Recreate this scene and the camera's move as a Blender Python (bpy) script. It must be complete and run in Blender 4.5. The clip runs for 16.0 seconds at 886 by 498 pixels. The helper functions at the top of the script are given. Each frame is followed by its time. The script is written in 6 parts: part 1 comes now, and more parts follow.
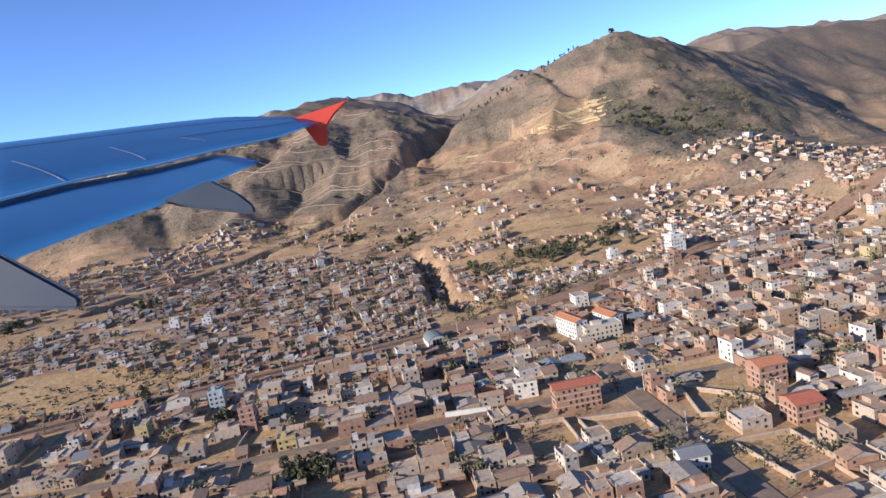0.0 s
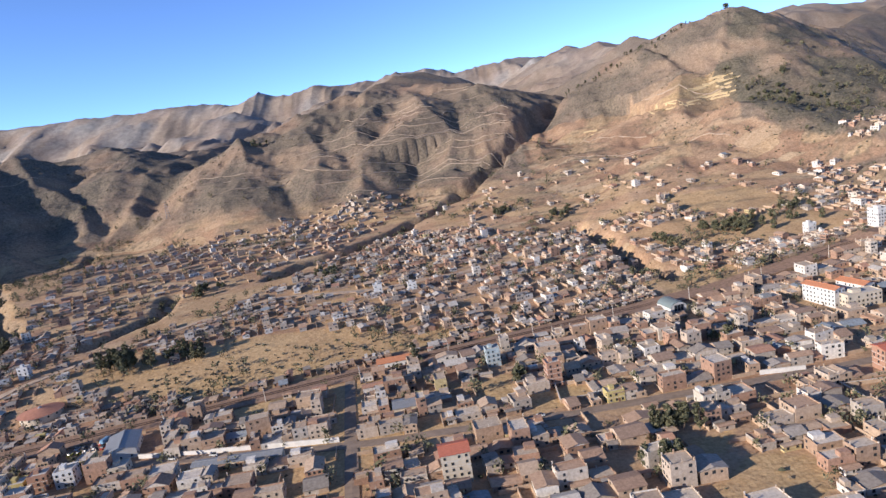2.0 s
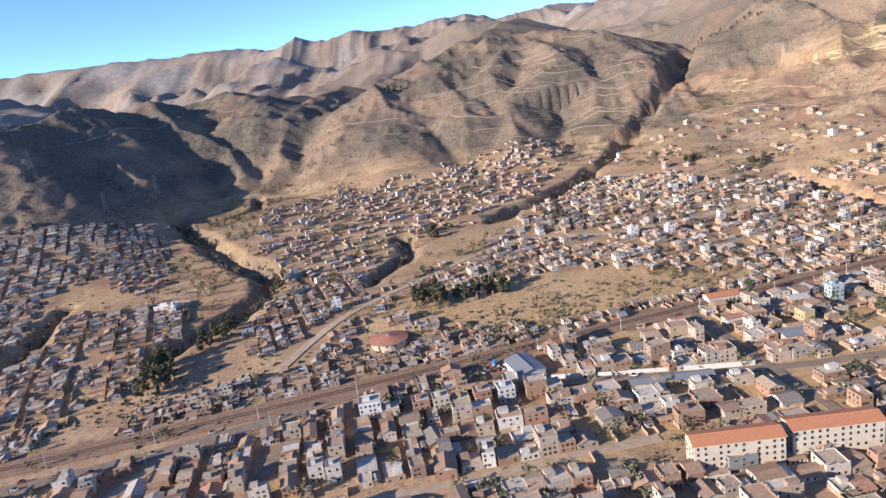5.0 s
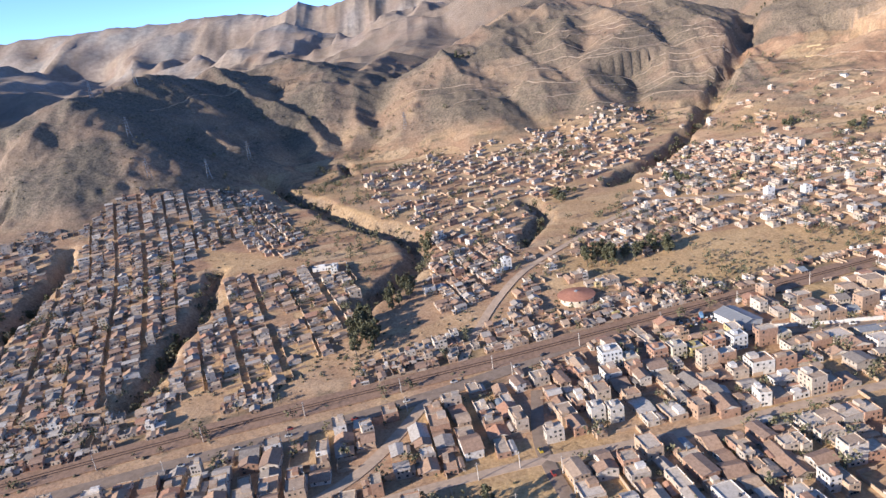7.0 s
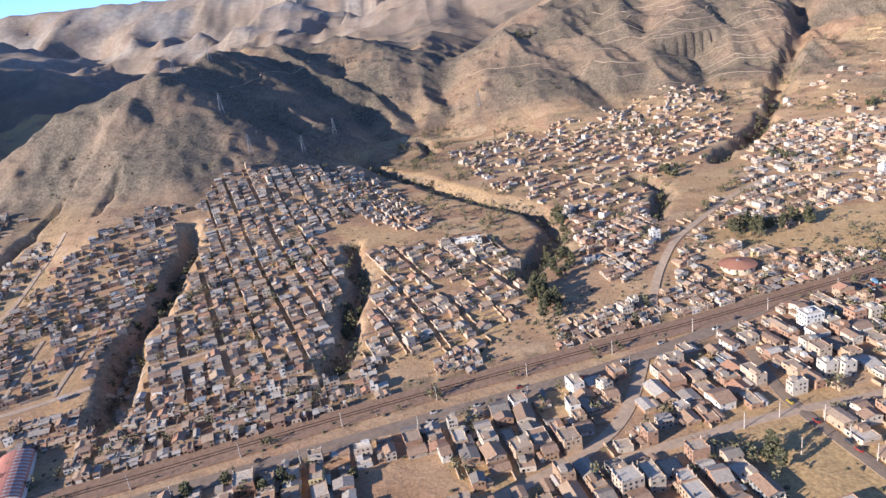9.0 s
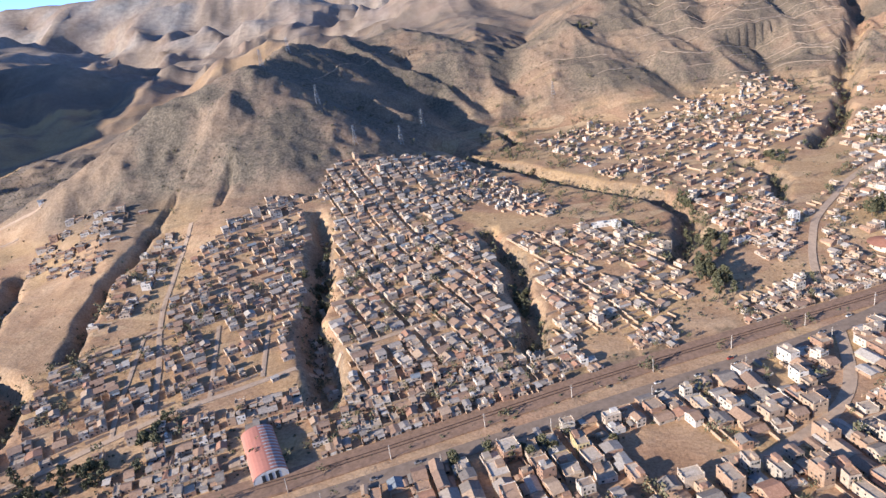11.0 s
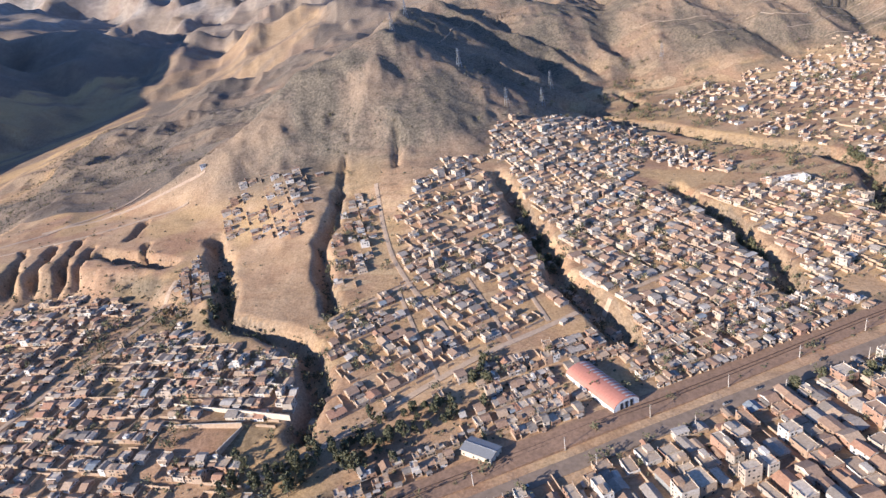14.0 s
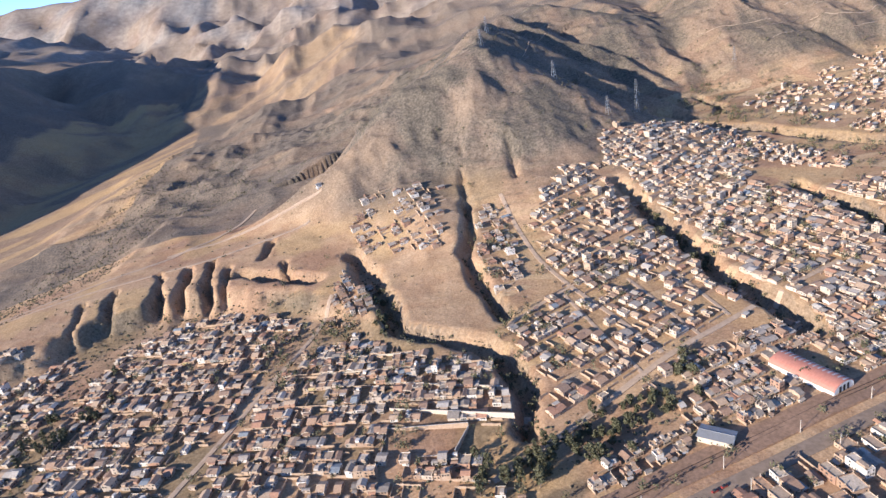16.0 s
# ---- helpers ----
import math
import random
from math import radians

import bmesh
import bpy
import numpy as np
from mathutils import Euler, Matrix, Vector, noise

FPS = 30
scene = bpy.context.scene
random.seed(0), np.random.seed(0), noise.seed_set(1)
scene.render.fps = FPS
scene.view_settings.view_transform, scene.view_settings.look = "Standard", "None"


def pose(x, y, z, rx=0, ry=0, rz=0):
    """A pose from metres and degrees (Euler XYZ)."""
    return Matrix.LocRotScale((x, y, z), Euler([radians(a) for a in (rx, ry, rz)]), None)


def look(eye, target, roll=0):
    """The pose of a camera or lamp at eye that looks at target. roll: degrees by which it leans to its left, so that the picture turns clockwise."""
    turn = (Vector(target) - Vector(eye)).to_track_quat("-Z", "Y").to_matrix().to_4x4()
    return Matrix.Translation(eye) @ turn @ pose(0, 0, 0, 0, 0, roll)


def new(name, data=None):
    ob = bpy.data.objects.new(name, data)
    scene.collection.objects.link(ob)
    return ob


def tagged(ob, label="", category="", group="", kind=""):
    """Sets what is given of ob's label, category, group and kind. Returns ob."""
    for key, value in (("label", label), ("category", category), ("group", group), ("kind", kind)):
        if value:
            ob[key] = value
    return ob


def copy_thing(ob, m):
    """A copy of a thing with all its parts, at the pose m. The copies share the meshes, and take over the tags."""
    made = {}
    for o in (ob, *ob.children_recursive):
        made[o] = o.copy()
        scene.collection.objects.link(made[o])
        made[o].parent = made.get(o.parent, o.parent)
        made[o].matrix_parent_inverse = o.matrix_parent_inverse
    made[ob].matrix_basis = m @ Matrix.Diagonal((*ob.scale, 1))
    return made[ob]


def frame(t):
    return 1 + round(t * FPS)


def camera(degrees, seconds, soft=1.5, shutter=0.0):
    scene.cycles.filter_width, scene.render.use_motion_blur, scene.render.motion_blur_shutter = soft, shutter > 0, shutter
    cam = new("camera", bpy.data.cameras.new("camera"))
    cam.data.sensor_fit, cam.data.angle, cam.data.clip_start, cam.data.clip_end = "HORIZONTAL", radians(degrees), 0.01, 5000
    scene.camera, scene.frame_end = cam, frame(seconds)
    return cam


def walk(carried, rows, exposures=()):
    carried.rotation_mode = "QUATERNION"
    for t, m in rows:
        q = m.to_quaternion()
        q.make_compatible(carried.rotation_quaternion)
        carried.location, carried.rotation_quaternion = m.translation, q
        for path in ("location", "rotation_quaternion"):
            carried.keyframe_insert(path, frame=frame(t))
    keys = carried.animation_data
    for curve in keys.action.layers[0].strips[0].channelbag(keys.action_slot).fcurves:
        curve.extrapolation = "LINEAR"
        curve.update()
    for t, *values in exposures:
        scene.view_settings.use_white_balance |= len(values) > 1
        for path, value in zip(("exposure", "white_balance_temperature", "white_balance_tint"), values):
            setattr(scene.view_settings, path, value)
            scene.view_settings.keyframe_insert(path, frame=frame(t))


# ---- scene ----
cam = camera(67.7, 16.0, soft=1.5)
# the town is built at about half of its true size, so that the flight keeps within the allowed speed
EXPO = 1.69
METRES, EYE, TILT, LEAN, TURN = 590.0, 63.0, -9.0, 9.5, 0.0
ROWS = [
    (0.0, 0.0, 0.0, 0.0, 0.0, 0.0, 0.0),
    (0.5, -0.0322, -0.0031, -0.0017, 0.18, -0.86, -0.11),
    (1.0, -0.0637, -0.0066, -0.0033, 0.43, -1.71, -0.68),
    (1.5, -0.0955, -0.0111, -0.0047, 1.2, -2.02, -0.86),
    (2.0, -0.1265, -0.0155, -0.0069, 1.55, -1.93, -0.8),
    (2.5, -0.1575, -0.0203, -0.0084, 1.86, -1.79, -0.58),
    (3.0, -0.189, -0.0254, -0.0096, 2.14, -1.88, -0.85),
    (3.5, -0.2207, -0.0304, -0.0109, 2.38, -2.47, -1.4),
    (4.0, -0.2517, -0.0348, -0.0123, 2.71, -3.83, -1.81),
    (6.5, -0.4053, -0.0593, -0.0198, 0.6, -8.49, -0.99),
    (7.0, -0.4364, -0.0639, -0.0215, 0.62, -8.94, -1.2),
    (7.5, -0.4671, -0.0682, -0.0236, 0.32, -9.43, -1.32),
    (8.0, -0.498, -0.0725, -0.0256, -0.2, -9.87, -1.37),
    (8.5, -0.5286, -0.0766, -0.0276, -0.69, -10.2, -1.42),
    (9.0, -0.5592, -0.0805, -0.0295, -1.14, -10.4, -1.52),
    (11.5, -0.714, -0.0975, -0.0373, -2.96, -11.5, -1.26),
    (12.0, -0.7456, -0.1004, -0.039, -3.27, -12.25, -1.56),
    (12.5, -0.7764, -0.1032, -0.04, -3.63, -12.73, -1.14),
    (13.0, -0.8065, -0.1061, -0.0409, -3.94, -13.07, -0.64),
    (13.5, -0.8382, -0.1089, -0.0411, -4.33, -13.54, -0.6),
    (14.0, -0.8693, -0.1123, -0.0416, -4.54, -13.8, -0.47),
    (14.5, -0.9, -0.1153, -0.0414, -4.42, -14.14, 0.03),
    (15.0, -0.9302, -0.1179, -0.0416, -4.47, -14.17, 0.65),
    (15.5, -0.9605, -0.1203, -0.0413, -4.74, -13.92, 1.59),
    (16.0, -0.9909, -0.123, -0.0402, -5.0, -12.67, 2.03),
]
walk(cam, [(t, pose(0, 0, EYE, TILT, LEAN, TURN) @ pose(METRES * x, METRES * y, METRES * z, 90 + pitch, roll, yaw)) for t, x, y, z, yaw, pitch, roll in ROWS], [(0.0, EXPO - 0.32, 5960, 13), (4.2, EXPO - 0.15, 5960, 13), (6.4, EXPO + 0.02, 5960, 13), (16.0, EXPO + 0.08, 5960, 13)])

# ---- sky and sun ----
SUN_EL, SUN_X, SUN_Y = 18.5, -0.86, -0.50          # the low sun stands to the west of the line of flight
world = bpy.data.worlds.new("sky")
scene.world = world
world.use_nodes = True
wn = world.node_tree.nodes
sky = wn.new("ShaderNodeTexSky")
sky.sky_type, sky.sun_disc = "NISHITA", False
sky.sun_elevation, sky.sun_rotation = radians(SUN_EL), math.atan2(SUN_X, SUN_Y)
sky.altitude, sky.air_density, sky.dust_density, sky.ozone_density = 3300, 0.5, 0.1, 3.0
wn["Background"].inputs[1].default_value = 0.125
world.node_tree.links.new(sky.outputs[0], wn["Background"].inputs[0])
sun = new("sun", bpy.data.lights.new("sun", "SUN"))
sun.data.energy, sun.data.angle, sun.data.color = 3.2, radians(0.6), (1.0, 0.88, 0.73)
sun.matrix_world = look((0, 0, 300), (-SUN_X * 100, -SUN_Y * 100, 300 - 100 * math.tan(radians(SUN_EL)) * math.hypot(SUN_X, SUN_Y)))


# ---- materials ----
def mat(name, rough=0.9, metal=0.0):
    m = bpy.data.materials.new(name)
    m.use_nodes = True
    b = m.node_tree.nodes["Principled BSDF"]
    b.inputs["Roughness"].default_value, b.inputs["Metallic"].default_value = rough, metal
    b.inputs["Specular IOR Level"].default_value = 0.25
    return m, m.node_tree.nodes, m.node_tree.links, b


def noise_node(m, scale, detail=4.0, rough=0.55, coords="Object", stretch=None):
    nodes, links = m.node_tree.nodes, m.node_tree.links
    tc = nodes.new("ShaderNodeTexCoord")
    n = nodes.new("ShaderNodeTexNoise")
    n.inputs["Scale"].default_value, n.inputs["Detail"].default_value, n.inputs["Roughness"].default_value = scale, detail, rough
    if stretch:
        mp = nodes.new("ShaderNodeMapping")
        mp.inputs["Scale"].default_value = stretch
        links.new(tc.outputs[coords], mp.inputs[0])
        links.new(mp.outputs[0], n.inputs["Vector"])
    else:
        links.new(tc.outputs[coords], n.inputs["Vector"])
    return n.outputs["Fac"]


def ramp(m, fac, stops, mode="LINEAR"):
    r = m.node_tree.nodes.new("ShaderNodeValToRGB")
    r.color_ramp.interpolation = mode
    e = r.color_ramp.elements
    while len(e) < len(stops):
        e.new(0.5)
    for k, (p, c) in zip(e, stops):
        k.position, k.color = p, (*c, 1)
    m.node_tree.links.new(fac, r.inputs[0])
    return r.outputs["Color"]


def mix(m, fac, a, b, blend="MIX"):
    n = m.node_tree.nodes.new("ShaderNodeMix")
    n.data_type, n.blend_type = "RGBA", blend
    for value, socket in ((fac, n.inputs[0]), (a, n.inputs[6]), (b, n.inputs[7])):
        if isinstance(value, (int, float)):
            socket.default_value = value
        elif isinstance(value, tuple):
            socket.default_value = (*value, 1)
        else:
            m.node_tree.links.new(value, socket)
    return n.outputs[2]


def level(m, fac, lo, hi):
    n = m.node_tree.nodes.new("ShaderNodeMapRange")
    n.interpolation_type = "SMOOTHSTEP"
    m.node_tree.links.new(fac, n.inputs[0])
    n.inputs[1].default_value, n.inputs[2].default_value = lo, hi
    return n.outputs[0]


def attr(m, name, out="Fac"):
    n = m.node_tree.nodes.new("ShaderNodeAttribute")
    n.attribute_name = name
    return n.outputs[out]


def bump(m, fac, strength, dist):
    n = m.node_tree.nodes.new("ShaderNodeBump")
    n.inputs["Strength"].default_value, n.inputs["Distance"].default_value = strength, dist
    m.node_tree.links.new(fac, n.inputs["Height"])
    m.node_tree.links.new(n.outputs[0], m.node_tree.nodes["Principled BSDF"].inputs["Normal"])


def paint(m, colour):
    m.node_tree.links.new(colour, m.node_tree.nodes["Principled BSDF"].inputs["Base Color"])


def ground_material():
    m, nodes, links, b = mat("dry_earth", 0.95)
    big, mid, fine = noise_node(m, 0.012, 5), noise_node(m, 0.07, 6, 0.65), noise_node(m, 0.6, 5, 0.7)
    earth = ramp(m, mid, [(0.3, (0.34, 0.21, 0.12)), (0.5, (0.44, 0.29, 0.17)), (0.7, (0.53, 0.37, 0.225))])
    grass = ramp(m, fine, [(0.3, (0.38, 0.245, 0.115)), (0.6, (0.52, 0.355, 0.17)), (0.75, (0.58, 0.42, 0.22))])
    scrub = ramp(m, fine, [(0.32, (0.075, 0.062, 0.048)), (0.48, (0.16, 0.128, 0.098)), (0.68, (0.27, 0.212, 0.158))])
    red = ramp(m, mid, [(0.3, (0.31, 0.175, 0.10)), (0.7, (0.43, 0.26, 0.16))])
    col = mix(m, level(m, big, 0.45, 0.62), earth, red)
    # small fields with their own soil and stubble, and weedy balks between
    tc, warp = nodes.new("ShaderNodeTexCoord"), nodes.new("ShaderNodeTexNoise")
    warp.inputs["Scale"].default_value = 0.05
    links.new(tc.outputs["Object"], warp.inputs["Vector"])
    shift = nodes.new("ShaderNodeVectorMath")
    shift.operation = "MULTIPLY_ADD"
    links.new(warp.outputs["Color"], shift.inputs[0])
    shift.inputs[1].default_value = (14, 14, 0)
    links.new(tc.outputs["Object"], shift.inputs[2])
    squash = nodes.new("ShaderNodeMapping")
    squash.inputs["Scale"].default_value, squash.inputs["Rotation"].default_value = (0.05, 0.14, 0.0), (0, 0, radians(-16))
    links.new(shift.outputs[0], squash.inputs[0])
    cell, rim = nodes.new("ShaderNodeTexVoronoi"), nodes.new("ShaderNodeTexVoronoi")
    rim.feature = "DISTANCE_TO_EDGE"
    for v in (cell, rim):
        v.voronoi_dimensions = "2D"
        v.inputs["Scale"].default_value = 1.0
        links.new(squash.outputs[0], v.inputs["Vector"])
    pick = nodes.new("ShaderNodeSeparateColor")
    links.new(cell.outputs["Color"], pick.inputs[0])
    soil = ramp(m, pick.outputs[0], [(0.0, (0.31, 0.165, 0.10)), (0.22, (0.44, 0.28, 0.17)), (0.42, (0.54, 0.375, 0.20)), (0.62, (0.36, 0.21, 0.125)), (0.82, (0.58, 0.43, 0.26))], "CONSTANT")
    soil = mix(m, 0.45, soil, earth)
    soil = mix(m, ramp(m, level(m, rim.outputs["Distance"], 0.05, 0.01), [(0.0, (0.0, 0.0, 0.0)), (1.0, (0.45, 0.45, 0.45))]), soil, (0.21, 0.15, 0.09))
    soil = mix(m, 0.55, soil, ramp(m, fine, [(0.35, (0.55, 0.52, 0.48)), (0.6, (1.0, 1.0, 1.0))]), "MULTIPLY")
    col = mix(m, attr(m, "fields"), col, soil)
    col = mix(m, attr(m, "dry_grass"), col, grass)
    col = mix(m, attr(m, "scrub"), col, scrub)
    col = mix(m, attr(m, "brush"), col, ramp(m, fine, [(0.35, (0.05, 0.05, 0.034)), (0.65, (0.15, 0.13, 0.09))]))
    # distance haze over the far ranges, put into the base colour as grey
    haze_grey = ramp(m, mid, [(0.3, (0.19, 0.18, 0.165)), (0.7, (0.36, 0.335, 0.305))])
    col = mix(m, attr(m, "pale"), col, haze_grey)
    col = mix(m, 0.5, col, ramp(m, noise_node(m, 1.1, 4, 0.7), [(0.36, (0.34, 0.31, 0.27)), (0.60, (1.0, 1.0, 1.0))]), "MULTIPLY")
    paint(m, col)
    bump(m, mid, 0.5, 2.0)
    return m


EARTH = ground_material()


def island_material(name, stops, rough=0.85, grain=1.5, metal=0.0, source="island"):
    """A surface whose colour differs from house to house, with stains and grain."""
    m, nodes, links, b = mat(name, rough, metal)
    if source == "island":
        r = nodes.new("ShaderNodeNewGeometry").outputs["Random Per Island"]
    else:
        r = nodes.new("ShaderNodeObjectInfo").outputs["Random"]
    base = ramp(m, r, stops, "CONSTANT")
    g = ramp(m, noise_node(m, grain, 6, 0.7), [(0.3, (0.60, 0.58, 0.56)), (0.62, (1.0, 1.0, 1.0))])
    paint(m, mix(m, 1.0, base, g, "MULTIPLY"))
    return m


WALL_STOPS = [(0.0, (0.36, 0.245, 0.165)), (0.13, (0.43, 0.315, 0.22)), (0.28, (0.33, 0.205, 0.14)), (0.38, (0.46, 0.37, 0.285)), (0.55, (0.39, 0.335, 0.275)),
              (0.65, (0.52, 0.45, 0.37)), (0.77, (0.38, 0.23, 0.155)), (0.86, (0.62, 0.57, 0.50)), (0.985, (0.48, 0.385, 0.20)), (0.993, (0.27, 0.27, 0.257))]
ROOF_STOPS = [(0.0, (0.33, 0.215, 0.145)), (0.16, (0.40, 0.265, 0.175)), (0.30, (0.25, 0.215, 0.18)), (0.44, (0.36, 0.31, 0.26)), (0.56, (0.30, 0.205, 0.145)),
              (0.68, (0.44, 0.32, 0.22)), (0.80, (0.42, 0.235, 0.15)), (0.88, (0.47, 0.42, 0.36)), (0.975, (0.24, 0.265, 0.28))]
WALLS, ROOFS = island_material("house_walls", WALL_STOPS), island_material("house_roofs", ROOF_STOPS, 0.75)
WALL_ONE, ROOF_ONE = island_material("house_wall", WALL_STOPS, source="object"), island_material("house_roof", ROOF_STOPS, 0.75, source="object")


def plain(name, colour, rough=0.85, grain=1.5, vary=0.35, metal=0.0, stretch=None):
    m, nodes, links, b = mat(name, rough, metal)
    lo = tuple(c * (1 - vary) for c in colour)
    paint(m, mix(m, level(m, noise_node(m, grain, 6, 0.7, stretch=stretch), 0.25, 0.7), lo, colour))
    return m


GLASS = plain("dark_window", (0.035, 0.04, 0.045), 0.25, 3.0)
DIRT_ROAD = plain("dirt_road", (0.45, 0.33, 0.23), 0.95, 0.5, 0.3)
ASPHALT = plain("worn_asphalt", (0.27, 0.20, 0.145), 0.9, 0.4, 0.35)
BALLAST = plain("railway_ballast", (0.30, 0.19, 0.125), 0.95, 0.8, 0.45)
RAIL_STEEL = plain("rusty_steel", (0.09, 0.06, 0.05), 0.6)
TREE = plain("eucalyptus_leaves", (0.125, 0.12, 0.065), 0.8, 0.9, 0.5)
BARK = plain("bark", (0.16, 0.12, 0.09), 0.9)

# ---- the land ----
def lattice(ix, iy, seed):
    h = (ix * 374761393 + iy * 668265263 + seed * 1442695041) & 0xFFFFFFFF
    h = ((h ^ (h >> 13)) * 1274126177) & 0xFFFFFFFF
    return ((h ^ (h >> 16)) & 0xFFFF) / 65535.0


def value_noise(x, y, seed=0):
    ix, iy = np.floor(x).astype(np.int64), np.floor(y).astype(np.int64)
    fx, fy = x - ix, y - iy
    fx, fy = fx * fx * (3 - 2 * fx), fy * fy * (3 - 2 * fy)
    a, b = lattice(ix, iy, seed), lattice(ix + 1, iy, seed)
    c, d = lattice(ix, iy + 1, seed), lattice(ix + 1, iy + 1, seed)
    return (a + (b - a) * fx) * (1 - fy) + (c + (d - c) * fx) * fy


def fractal(x, y, octaves=4, seed=0, ridged=False):
    total, amp, norm = np.zeros_like(x, dtype=float), 1.0, 0.0
    for k in range(octaves):
        n = value_noise(x * 2 ** k + 17.3 * k, y * 2 ** k - 9.1 * k, seed + k)
        total += amp * (1 - np.abs(2 * n - 1) if ridged else n)
        norm += amp
        amp *= 0.5
    return total / norm


def step(lo, hi, x):
    s = np.clip((x - lo) / (hi - lo), 0, 1)
    return s * s * (3 - 2 * s)


def line_distance(x, y, points):
    """Distance to a polyline and the value (third number of each point) at the nearest place."""
    best, value = np.full(np.shape(x), 1e9), np.zeros(np.shape(x))
    for p, q in zip(points, points[1:]):
        dx, dy = q[0] - p[0], q[1] - p[1]
        s = np.clip(((x - p[0]) * dx + (y - p[1]) * dy) / (dx * dx + dy * dy), 0, 1)
        d = np.hypot(x - p[0] - s * dx, y - p[1] - s * dy)
        v = (p[2] + s * (q[2] - p[2])) if len(p) > 2 else 0
        near = d < best
        best, value = np.where(near, d, best), np.where(near, v, value)
    return best, value


def soft_max(a, b, k):
    h = np.clip(0.5 + 0.5 * (a - b) / k, 0, 1)
    return b + (a - b) * h + k * h * (1 - h)


def inside(x, y, poly):
    r = np.zeros(np.shape(x), bool)
    for (x0, y0), (x1, y1) in zip(poly, poly[1:] + poly[:1]):
        c = ((y0 > y) != (y1 > y)) & (x < (x1 - x0) * (y - y0) / (y1 - y0 + 1e-12) + x0)
        r ^= c
    return r


def across(x, y):
    """How far a place lies beyond the railway."""
    return (y - 220.6 - 0.27 * x) * 0.9654


